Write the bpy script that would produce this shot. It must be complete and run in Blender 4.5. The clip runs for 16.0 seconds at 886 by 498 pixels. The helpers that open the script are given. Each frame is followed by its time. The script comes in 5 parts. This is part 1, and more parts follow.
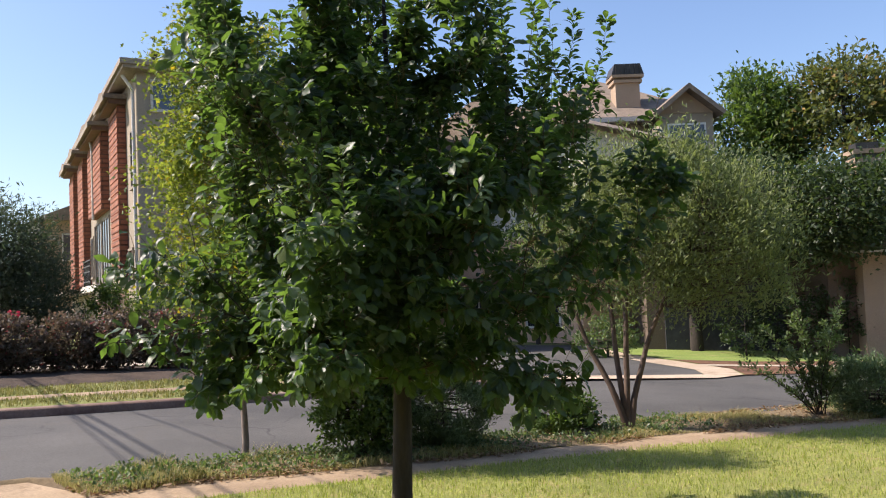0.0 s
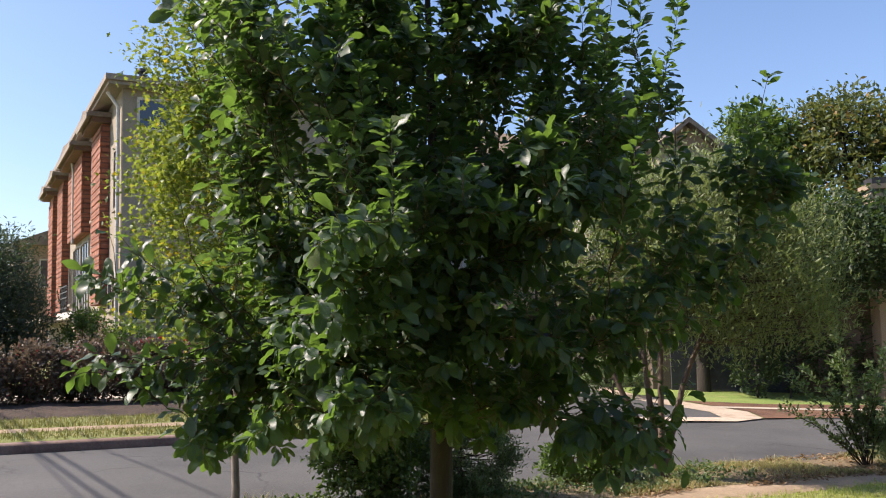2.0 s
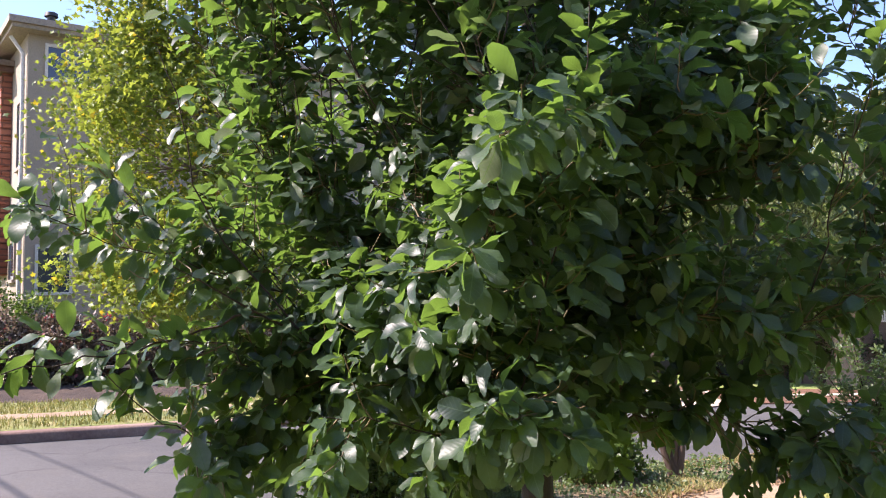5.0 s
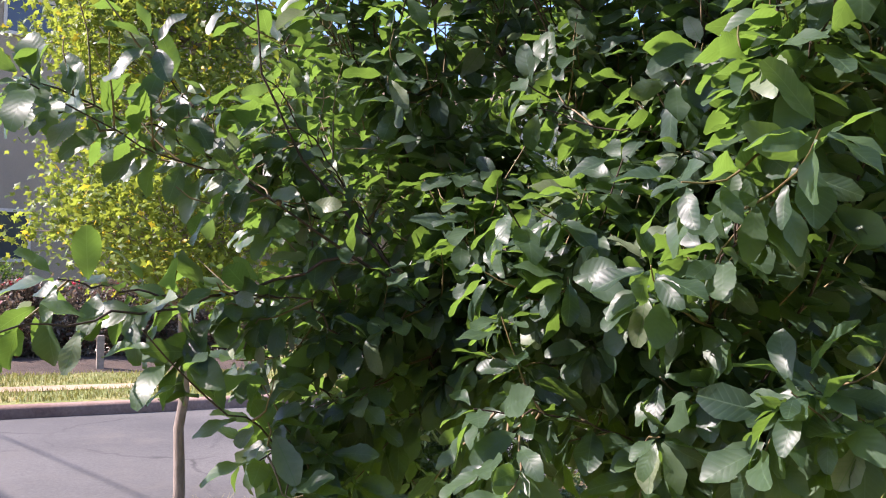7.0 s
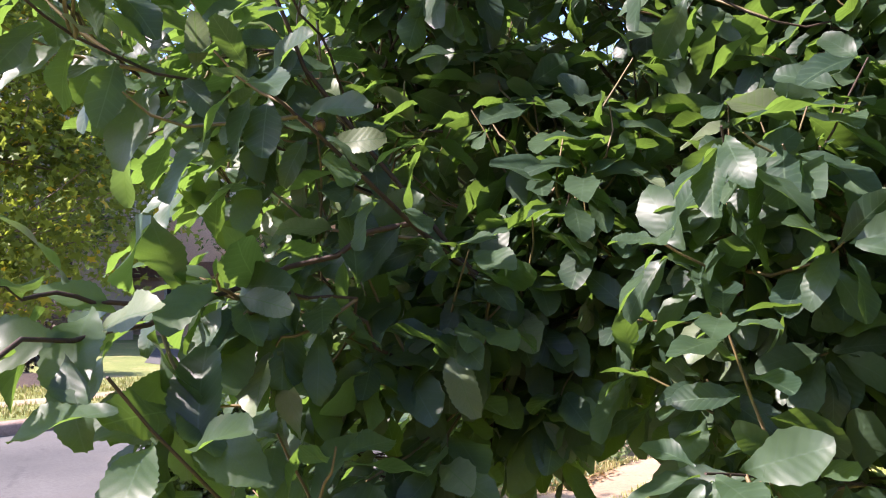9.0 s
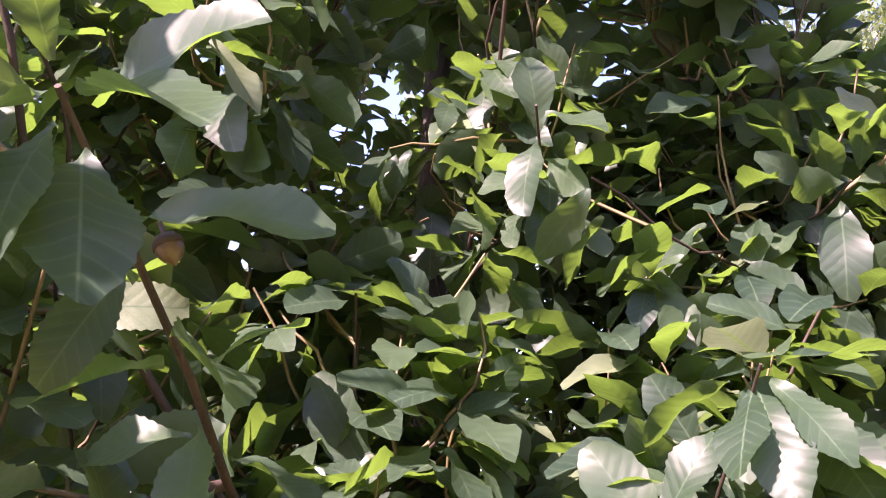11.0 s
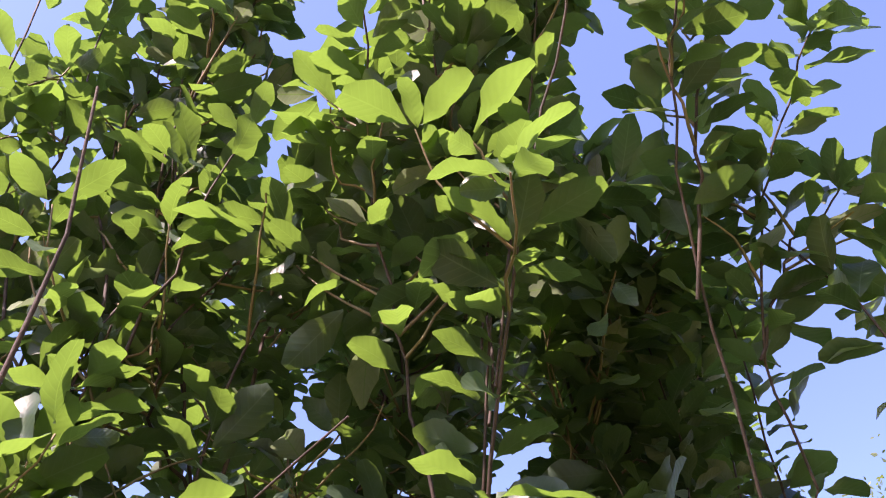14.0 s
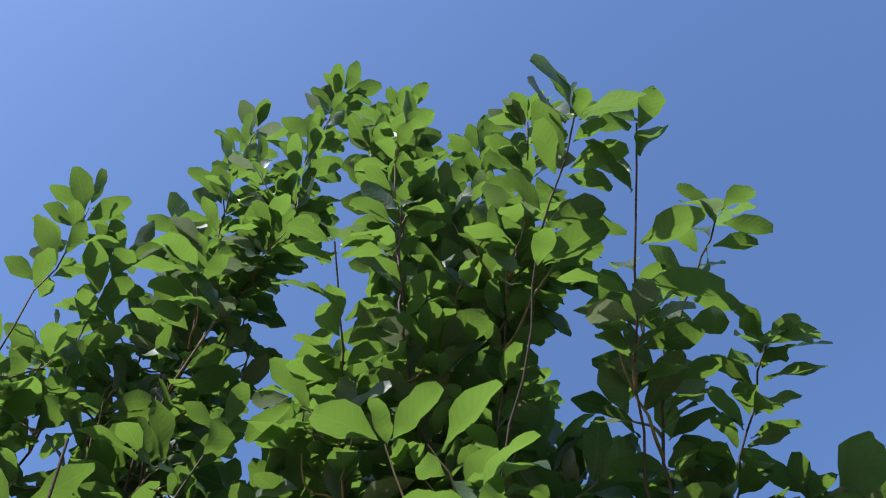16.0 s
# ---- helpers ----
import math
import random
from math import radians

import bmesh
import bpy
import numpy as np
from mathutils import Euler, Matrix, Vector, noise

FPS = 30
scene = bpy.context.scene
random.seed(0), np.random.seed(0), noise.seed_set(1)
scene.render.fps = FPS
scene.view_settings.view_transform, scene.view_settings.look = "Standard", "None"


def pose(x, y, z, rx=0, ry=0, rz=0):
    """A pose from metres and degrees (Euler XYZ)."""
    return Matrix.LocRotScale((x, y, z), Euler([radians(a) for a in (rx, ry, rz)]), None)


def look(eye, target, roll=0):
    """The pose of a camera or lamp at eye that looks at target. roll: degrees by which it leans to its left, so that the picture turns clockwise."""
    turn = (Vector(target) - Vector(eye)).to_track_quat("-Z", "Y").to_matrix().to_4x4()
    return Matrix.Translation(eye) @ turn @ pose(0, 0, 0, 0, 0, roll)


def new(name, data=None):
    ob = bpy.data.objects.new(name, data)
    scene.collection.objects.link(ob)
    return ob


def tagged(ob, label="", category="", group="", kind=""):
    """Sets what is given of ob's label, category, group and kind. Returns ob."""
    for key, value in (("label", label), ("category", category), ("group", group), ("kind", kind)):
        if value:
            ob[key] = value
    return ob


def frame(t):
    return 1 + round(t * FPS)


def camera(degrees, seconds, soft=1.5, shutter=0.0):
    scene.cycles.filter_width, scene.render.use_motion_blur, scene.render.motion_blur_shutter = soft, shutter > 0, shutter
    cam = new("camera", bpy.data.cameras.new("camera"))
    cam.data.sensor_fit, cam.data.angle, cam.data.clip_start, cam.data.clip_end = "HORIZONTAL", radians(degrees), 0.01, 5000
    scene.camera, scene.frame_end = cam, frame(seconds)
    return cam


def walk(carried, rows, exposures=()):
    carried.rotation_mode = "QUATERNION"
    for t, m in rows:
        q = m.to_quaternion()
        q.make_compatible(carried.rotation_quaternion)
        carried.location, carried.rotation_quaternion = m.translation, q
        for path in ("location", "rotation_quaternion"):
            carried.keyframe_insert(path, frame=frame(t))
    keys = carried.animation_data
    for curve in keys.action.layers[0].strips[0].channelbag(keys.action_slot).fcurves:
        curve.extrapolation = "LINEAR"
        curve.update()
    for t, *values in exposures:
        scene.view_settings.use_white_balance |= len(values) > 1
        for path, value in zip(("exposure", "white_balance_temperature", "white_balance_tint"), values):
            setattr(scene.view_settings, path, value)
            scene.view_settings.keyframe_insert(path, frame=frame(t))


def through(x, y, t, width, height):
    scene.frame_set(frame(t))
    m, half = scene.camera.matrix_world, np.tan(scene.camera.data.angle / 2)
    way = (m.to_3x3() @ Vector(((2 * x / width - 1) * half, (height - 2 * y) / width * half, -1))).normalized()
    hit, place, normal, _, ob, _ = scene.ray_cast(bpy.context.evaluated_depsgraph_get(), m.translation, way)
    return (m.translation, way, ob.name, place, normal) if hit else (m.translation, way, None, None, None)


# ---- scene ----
cam = camera(55.2, 16.0, soft=1.1)
PATH = [
    (0, (0.582, 0.198, 1.895), (0.486, 2.194, 1.985), -2.3),
    (0.5, (0.536, 0.492, 1.878), (0.407, 2.484, 1.995), -1.9),
    (1, (0.456, 0.731, 1.869), (0.318, 2.721, 2.012), -1.2),
    (1.5, (0.252, 1.015, 1.866), (0.165, 3.008, 2.007), -1.4),
    (2, (0.128, 1.280, 1.838), (0.075, 3.272, 2.010), -1.3),
    (2.5, (-0.015, 1.553, 1.844), (-0.001, 3.545, 2.017), -1.3),
    (3, (-0.236, 1.792, 1.843), (-0.148, 3.787, 1.954), -1.7),
    (3.5, (-0.343, 2.024, 1.813), (-0.297, 4.021, 1.917), -1.5),
    (4, (-0.424, 2.281, 1.825), (-0.400, 4.277, 1.946), -0.5),
    (4.2, (-0.478, 2.380, 1.827), (-0.425, 4.376, 1.948), -0.4),
    (6.3, (-0.983, 3.328, 1.784), (-0.752, 5.312, 1.889), -0.8),
    (6.5, (-1.036, 3.405, 1.783), (-0.789, 5.387, 1.881), -0.6),
    (7, (-1.104, 3.623, 1.728), (-0.860, 5.607, 1.801), 0.7),
    (7.5, (-1.153, 3.862, 1.747), (-0.943, 5.851, 1.775), 0.9),
    (8, (-1.279, 3.978, 1.699), (-1.066, 5.967, 1.714), 1.9),
    (8.2, (-1.367, 4.039, 1.689), (-1.128, 6.025, 1.691), 1.3),
    (10.3, (-1.481, 5.050, 1.762), (0.021, 6.326, 2.097), -0.2),
    (10.5, (-1.484, 5.058, 1.761), (0.046, 6.288, 2.147), 0.7),
    (11, (-1.460, 5.080, 1.772), (0.058, 6.252, 2.340), 0.9),
    (11.5, (-1.462, 5.062, 1.796), (-0.019, 6.236, 2.531), 2.9),
    (12, (-1.466, 5.054, 1.818), (-0.114, 6.199, 2.747), 3.2),
    (12.5, (-1.471, 5.034, 1.850), (-0.206, 6.131, 2.943), 3.8),
    (13, (-1.479, 5.024, 1.886), (-0.255, 6.003, 3.129), 3.6),
    (13.5, (-1.479, 5.004, 1.919), (-0.346, 5.917, 3.291), 3.6),
    (14, (-1.485, 4.975, 1.948), (-0.477, 5.825, 3.452), 3.7),
    (14.5, (-1.502, 4.948, 1.966), (-0.603, 5.699, 3.587), 3.8),
    (15, (-1.522, 4.925, 1.980), (-0.730, 5.618, 3.680), 4.0),
    (15.5, (-1.550, 4.910, 1.984), (-0.814, 5.504, 3.746), 4.0),
    (16, (-1.561, 4.892, 1.989), (-0.904, 5.453, 3.793), 4.6),
]
EXPOSURES = [
    (0.0, 0.77, 6750, 18), (0.5, 0.88, 6850, 19), (1.2, 0.8, 6750, 18), (2.5, 0.8, 6700, 18), (3.2, 1.3, 6650, 25), (4.2, 1.47, 6500, 28), (6.5, 1.66, 6350, 30), (8.2, 1.7, 6350, 25),
    (10.5, 2.47, 6650, 50), (12.5, 2.52, 7250, 60), (13.0, 2.42, 7150, 56), (13.6, 2.0, 6900, 46), (14.1, 1.9, 6800, 42), (14.5, 1.55, 6450, 24), (15.0, 1.2, 6150, 19), (16.0, 0.82, 5920, 15),
]
walk(cam, [(t, look(eye, target, roll)) for t, eye, target, roll in PATH], EXPOSURES)

# ---- light ----
SUN_EL, SUN_AZ = radians(44.1), Vector((-0.999, 0.040, 0)).normalized()
SUN_DIR = Vector((SUN_AZ.x * math.cos(SUN_EL), SUN_AZ.y * math.cos(SUN_EL), math.sin(SUN_EL)))
world = bpy.data.worlds.new("sky")
scene.world = world
world.use_nodes = True
wn = world.node_tree.nodes
sky = wn.new("ShaderNodeTexSky")
sky.sky_type, sky.sun_disc = "NISHITA", False
sky.sun_elevation, sky.sun_rotation = SUN_EL, math.atan2(SUN_AZ.x, SUN_AZ.y)
sky.air_density, sky.dust_density, sky.ozone_density = 1.0, 1.15, 5.0
world.node_tree.links.new(sky.outputs[0], wn["Background"].inputs[0])
wn["Background"].inputs[1].default_value = 0.126
sun = new("sun", bpy.data.lights.new("sun", "SUN"))
sun.data.energy, sun.data.angle, sun.data.color = 5.0, radians(0.53), (1.0, 0.93, 0.82)
sun.matrix_world = look(SUN_DIR * 60, (0, 0, 0))


# ---- materials ----
def material(name):
    m = bpy.data.materials.new(name)
    m.use_nodes = True
    nt = m.node_tree
    return m, nt, nt.nodes["Principled BSDF"]


def node(nt, kind, **values):
    n = nt.nodes.new(kind)
    for k, v in values.items():
        n.inputs[k].default_value = v
    return n


def ramp(nt, fac, stops):
    n = nt.nodes.new("ShaderNodeValToRGB")
    while len(n.color_ramp.elements) < len(stops):
        n.color_ramp.elements.new(0.5)
    for e, (p, c) in zip(n.color_ramp.elements, stops):
        e.position, e.color = p, (*c, 1)
    nt.links.new(fac, n.inputs[0])
    return n.outputs[0]


def mix(nt, fac, a, b, how="MIX"):
    n = nt.nodes.new("ShaderNodeMix")
    n.data_type, n.blend_type = "RGBA", how
    for socket, v in ((n.inputs[0], fac), (n.inputs[6], a), (n.inputs[7], b)):
        if isinstance(v, bpy.types.NodeSocket):
            nt.links.new(v, socket)
        else:
            socket.default_value = v if not isinstance(v, tuple) else (*v, 1)
    return n.outputs[2]


def noise_out(nt, scale, detail=4.0, rough=0.6, coord="Object", stretch=None):
    tc = nt.nodes.new("ShaderNodeTexCoord")
    v = tc.outputs[coord]
    if stretch:
        mp = nt.nodes.new("ShaderNodeMapping")
        mp.inputs["Scale"].default_value = stretch
        nt.links.new(v, mp.inputs[0])
        v = mp.outputs[0]
    n = node(nt, "ShaderNodeTexNoise", Scale=scale, Detail=detail, Roughness=rough)
    nt.links.new(v, n.inputs["Vector"])
    return n.outputs[0]


def bump(nt, bsdf, height, strength, distance):
    b = node(nt, "ShaderNodeBump", Strength=strength, Distance=distance)
    nt.links.new(height, b.inputs["Height"])
    nt.links.new(b.outputs[0], bsdf.inputs["Normal"])


def rough_surface(name, a, b, big=0.6, small=30.0, roughness=0.85, relief=0.004, strength=0.5, third=None, stretch=None):
    """Two colours mixed at two scales, with a grain in relief."""
    m, nt, bsdf = material(name)
    n1, n2 = noise_out(nt, big, 5, stretch=stretch), noise_out(nt, small, 6, 0.7, stretch=stretch)
    c = ramp(nt, n1, [(0.33, a), (0.67, b)])
    grain = ramp(nt, n2, [(0.3, (0.72, 0.72, 0.72)), (0.7, (1.2, 1.2, 1.2))])
    c = mix(nt, 1.0, c, grain, "MULTIPLY")
    if third:
        c = mix(nt, ramp(nt, noise_out(nt, big * 3.1, 6, 0.75), [(0.52, (0, 0, 0)), (0.66, (1, 1, 1))]), c, third)
    nt.links.new(c, bsdf.inputs["Base Color"])
    bsdf.inputs["Roughness"].default_value = roughness
    bump(nt, bsdf, n2, strength, relief)
    return m


def leaf_material(name, dark, light, through, share=0.45, gloss=0.42, veins=False, odd=None):
    """A leaf: waxy upper gloss over green, light shining through the blade."""
    m, nt, bsdf = material(name)
    geo = nt.nodes.new("ShaderNodeNewGeometry")
    info = nt.nodes.new("ShaderNodeObjectInfo")
    add = nt.nodes.new("ShaderNodeMath")
    add.operation = "ADD"
    nt.links.new(geo.outputs["Random Per Island"], add.inputs[0])
    nt.links.new(info.outputs["Random"], add.inputs[1])
    fract = nt.nodes.new("ShaderNodeMath")
    fract.operation = "FRACT"
    nt.links.new(add.outputs[0], fract.inputs[0])
    stops = [(0.0, dark), (0.85, light)]
    tstops = [(0.0, tuple(c * 0.75 for c in through)), (0.85, through)]
    if odd:
        stops += [(0.93, light), (0.97, odd)]
        tstops += [(0.93, through), (0.97, odd)]
    c, tcol = ramp(nt, fract.outputs[0], stops), ramp(nt, fract.outputs[0], tstops)
    if veins:
        uv = nt.nodes.new("ShaderNodeUVMap")
        sep = nt.nodes.new("ShaderNodeSeparateXYZ")
        nt.links.new(uv.outputs[0], sep.inputs[0])
        off = nt.nodes.new("ShaderNodeMath")
        off.operation, off.inputs[1].default_value = "SUBTRACT", 0.5
        nt.links.new(sep.outputs[1], off.inputs[0])
        side = nt.nodes.new("ShaderNodeMath")
        side.operation = "ABSOLUTE"
        nt.links.new(off.outputs[0], side.inputs[0])
        mid = nt.nodes.new("ShaderNodeMapRange")
        mid.inputs[1].default_value, mid.inputs[2].default_value = 0.006, 0.024
        mid.inputs[3].default_value, mid.inputs[4].default_value = 1.0, 0.0
        nt.links.new(side.outputs[0], mid.inputs[0])
        lean = nt.nodes.new("ShaderNodeMath")
        lean.operation, lean.inputs[1].default_value = "MULTIPLY_ADD", -0.45
        nt.links.new(side.outputs[0], lean.inputs[0])
        nt.links.new(sep.outputs[0], lean.inputs[2])
        beat = nt.nodes.new("ShaderNodeMath")
        beat.operation, beat.inputs[1].default_value = "MULTIPLY", 54.0
        nt.links.new(lean.outputs[0], beat.inputs[0])
        sine = nt.nodes.new("ShaderNodeMath")
        sine.operation = "SINE"
        nt.links.new(beat.outputs[0], sine.inputs[0])
        ribs = nt.nodes.new("ShaderNodeMapRange")
        ribs.inputs[1].default_value, ribs.inputs[2].default_value = 0.80, 1.0
        nt.links.new(sine.outputs[0], ribs.inputs[0])
        lines = nt.nodes.new("ShaderNodeMath")
        lines.operation = "MAXIMUM"
        half = nt.nodes.new("ShaderNodeMath")
        half.operation, half.inputs[1].default_value = "MULTIPLY", 0.38
        nt.links.new(ribs.outputs[0], half.inputs[0])
        nt.links.new(half.outputs[0], lines.inputs[0])
        nt.links.new(mid.outputs[0], lines.inputs[1])
        c = mix(nt, lines.outputs[0], c, tuple(v * 1.3 + 0.012 for v in light))
        tcol = mix(nt, lines.outputs[0], tcol, tuple(v * 0.8 for v in through))
        bump(nt, bsdf, sine.outputs[0], 0.10, 0.0008)
    blot = ramp(nt, noise_out(nt, 60.0, 3, 0.6), [(0.3, (0.8, 0.82, 0.8)), (0.7, (1.12, 1.1, 1.1))])
    c = mix(nt, 1.0, c, blot, "MULTIPLY")
    nt.links.new(c, bsdf.inputs["Base Color"])
    bsdf.inputs["Roughness"].default_value = gloss
    bsdf.inputs["Specular IOR Level"].default_value = 0.42
    tr = nt.nodes.new("ShaderNodeBsdfTranslucent")
    nt.links.new(tcol, tr.inputs[0])
    if veins:
        nt.links.new(bsdf.inputs["Normal"].links[0].from_socket, tr.inputs["Normal"])
    mx = nt.nodes.new("ShaderNodeMixShader")
    mx.inputs[0].default_value = share
    nt.links.new(bsdf.outputs[0], mx.inputs[1])
    nt.links.new(tr.outputs[0], mx.inputs[2])
    nt.links.new(mx.outputs[0], nt.nodes["Material Output"].inputs[0])
    return m


ACORN = rough_surface("acorn", (0.085, 0.045, 0.026), (0.14, 0.078, 0.042), big=40.0, small=300.0, roughness=0.35, relief=0.0003)
LEAF = leaf_material("broad_leaf", (0.016, 0.036, 0.026), (0.048, 0.082, 0.046), (0.20, 0.355, 0.048), 0.36, 0.43, veins=True, odd=(0.15, 0.19, 0.11))
LEAF_YELLOW = leaf_material("maple_leaf", (0.04, 0.085, 0.02), (0.13, 0.19, 0.03), (0.36, 0.44, 0.05), 0.42, 0.5, odd=(0.55, 0.42, 0.03))
LEAF_WILLOW = leaf_material("narrow_leaf", (0.085, 0.115, 0.05), (0.20, 0.235, 0.105), (0.32, 0.40, 0.11), 0.38, 0.5)
LEAF_SHRUB = leaf_material("shrub_leaf", (0.06, 0.095, 0.04), (0.15, 0.19, 0.09), (0.2, 0.32, 0.06), 0.35, 0.45)
LEAF_BUSH = leaf_material("bush_leaf", (0.028, 0.06, 0.018), (0.075, 0.12, 0.03), (0.18, 0.3, 0.04), 0.35, 0.45)
LEAF_FEATHER = leaf_material("feathery_leaf", (0.08, 0.13, 0.055), (0.16, 0.22, 0.11), (0.2, 0.3, 0.1), 0.35, 0.55)
LEAF_HEDGE = leaf_material("hedge_leaf", (0.048, 0.056, 0.038), (0.17, 0.125, 0.095), (0.22, 0.16, 0.1), 0.3, 0.55, odd=(0.22, 0.05, 0.045))
LEAF_OAK = leaf_material("oak_leaf", (0.03, 0.065, 0.02), (0.075, 0.12, 0.03), (0.18, 0.3, 0.04), 0.35, 0.5)
LEAF_OLIVE = leaf_material("olive_leaf", (0.05, 0.075, 0.036), (0.105, 0.135, 0.068), (0.22, 0.3, 0.07), 0.35, 0.5)
LEAF_DARK = leaf_material("dark_leaf", (0.018, 0.036, 0.014), (0.042, 0.068, 0.024), (0.1, 0.17, 0.03), 0.3, 0.5)
LEAF_STREET = leaf_material("street_leaf", (0.028, 0.045, 0.03), (0.06, 0.085, 0.055), (0.09, 0.14, 0.05), 0.3, 0.55)
LEAF_AUTUMN = leaf_material("turning_leaf", (0.045, 0.08, 0.025), (0.11, 0.125, 0.04), (0.22, 0.25, 0.05), 0.34, 0.5, odd=(0.28, 0.18, 0.05))
PETAL = leaf_material("petal", (0.5, 0.02, 0.05), (0.65, 0.05, 0.10), (0.6, 0.05, 0.1), 0.3, 0.6)
GRASS = leaf_material("grass_blade", (0.20, 0.26, 0.05), (0.40, 0.44, 0.10), (0.48, 0.56, 0.11), 0.4, 0.55, odd=(0.5, 0.43, 0.18))
GRASS_FAR = leaf_material("far_grass_blade", (0.12, 0.14, 0.035), (0.27, 0.25, 0.08), (0.3, 0.3, 0.08), 0.35, 0.6, odd=(0.4, 0.3, 0.14))
GRASS_DRY = leaf_material("dry_grass_blade", (0.16, 0.2, 0.05), (0.42, 0.36, 0.15), (0.5, 0.45, 0.16), 0.4, 0.6, odd=(0.6, 0.5, 0.28))
LITTER = leaf_material("dry_leaf", (0.16, 0.09, 0.045), (0.36, 0.24, 0.13), (0.3, 0.18, 0.07), 0.25, 0.7, odd=(0.5, 0.4, 0.25))
BARK = rough_surface("bark", (0.022, 0.017, 0.014), (0.056, 0.042, 0.034), 6.0, 40.0, 0.9, 0.01, 0.9, stretch=(1, 1, 0.25))
BARK_RED = rough_surface("young_bark", (0.024, 0.015, 0.011), (0.062, 0.036, 0.026), 12.0, 60.0, 0.75, 0.004, 0.6, stretch=(1, 1, 0.3))
BARK_MYRTLE = rough_surface("myrtle_bark", (0.055, 0.034, 0.025), (0.12, 0.078, 0.056), 6.0, 40.0, 0.8, 0.004, 0.6, stretch=(1, 1, 0.25))
BARK_GREY = rough_surface("grey_bark", (0.13, 0.10, 0.08), (0.26, 0.21, 0.17), 6.0, 50.0, 0.85, 0.006, 0.7, stretch=(1, 1, 0.3))
TWIG = rough_surface("green_twig", (0.10, 0.09, 0.03), (0.17, 0.11, 0.06), 14.0, 80.0, 0.6, 0.001, 0.4)
ASPHALT = rough_surface("asphalt", (0.058, 0.057, 0.055), (0.108, 0.104, 0.098), 0.35, 38.0, 0.88, 0.006, 0.7, third=(0.09, 0.084, 0.076))


def crack(m):
    """Thin wandering cracks, sealed dark, over a paved surface."""
    nt = m.node_tree
    bsdf = next(n for n in nt.nodes if n.type == "BSDF_PRINCIPLED")
    base = bsdf.inputs["Base Color"].links[0].from_socket
    tc = nt.nodes.new("ShaderNodeTexCoord")
    wob = nt.nodes.new("ShaderNodeTexNoise")
    wob.inputs["Scale"].default_value, wob.inputs["Detail"].default_value = 1.6, 6.0
    nt.links.new(tc.outputs["Object"], wob.inputs["Vector"])
    add = nt.nodes.new("ShaderNodeMix")
    add.data_type, add.inputs[0].default_value = "VECTOR", 0.35
    nt.links.new(tc.outputs["Object"], add.inputs[4])
    nt.links.new(wob.outputs["Color"], add.inputs[5])
    vor = nt.nodes.new("ShaderNodeTexVoronoi")
    vor.feature = "DISTANCE_TO_EDGE"
    vor.inputs["Scale"].default_value = 0.75
    nt.links.new(add.outputs[1], vor.inputs["Vector"])
    line = ramp(nt, vor.outputs["Distance"], [(0.004, (0.5, 0.5, 0.5)), (0.014, (1, 1, 1))])
    spots = ramp(nt, noise_out(nt, 0.5, 6, 0.7), [(0.45, (1, 1, 1)), (0.6, (0, 0, 0))])
    nt.links.new(mix(nt, 1.0, base, mix(nt, spots, line, (1.0, 1.0, 1.0)), "MULTIPLY"), bsdf.inputs["Base Color"])


crack(ASPHALT)
CONCRETE = rough_surface("concrete", (0.42, 0.36, 0.28), (0.55, 0.47, 0.37), 0.9, 40.0, 0.9, 0.004, 0.5)
SAND = rough_surface("sandy_concrete", (0.28, 0.20, 0.125), (0.42, 0.31, 0.20), 0.9, 35.0, 0.93, 0.006, 0.6, third=(0.22, 0.155, 0.09))
KERB = rough_surface("kerb_concrete", (0.15, 0.09, 0.07), (0.27, 0.19, 0.15), 1.4, 30.0, 0.9, 0.006, 0.6)
SOIL = rough_surface("soil", (0.12, 0.085, 0.05), (0.24, 0.18, 0.10), 1.1, 24.0, 0.95, 0.02, 0.9)
TURF = rough_surface("turf", (0.19, 0.21, 0.05), (0.30, 0.31, 0.08), 0.8, 40.0, 0.95, 0.02, 0.9, third=(0.3, 0.26, 0.10))
TURF_FAR = rough_surface("far_turf", (0.12, 0.16, 0.04), (0.22, 0.24, 0.07), 0.5, 22.0, 0.95, 0.02, 0.9, third=(0.30, 0.25, 0.11))
TURF_GREEN = rough_surface("green_turf", (0.14, 0.22, 0.045), (0.24, 0.31, 0.07), 0.5, 22.0, 0.95, 0.02, 0.9, third=(0.28, 0.28, 0.1))
APRON = rough_surface("sandy_apron", (0.42, 0.33, 0.24), (0.55, 0.44, 0.33), 0.7, 30.0, 0.92, 0.004, 0.5, third=(0.34, 0.25, 0.17))
MULCH_RED = rough_surface("red_mulch", (0.10, 0.05, 0.03), (0.22, 0.11, 0.06), 1.6, 24.0, 0.95, 0.03, 1.0)
MULCH = rough_surface("mulch", (0.035, 0.024, 0.018), (0.09, 0.06, 0.04), 2.0, 28.0, 0.95, 0.03, 1.0)
STUCCO = rough_surface("stucco", (0.27, 0.225, 0.17), (0.33, 0.275, 0.21), 0.5, 60.0, 0.9, 0.003, 0.4)
# Tan set a little darker to hold tree shade on the stucco house.
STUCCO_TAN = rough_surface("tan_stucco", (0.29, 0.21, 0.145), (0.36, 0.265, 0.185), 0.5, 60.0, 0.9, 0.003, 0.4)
# Brown trim colour; on the stucco house's walls it carries the tree's shade.
STUCCO_SHADE_BROWN = rough_surface("shade_brown_stucco", (0.11, 0.08, 0.058), (0.16, 0.115, 0.085), 0.6, 50.0, 0.9, 0.003, 0.4)
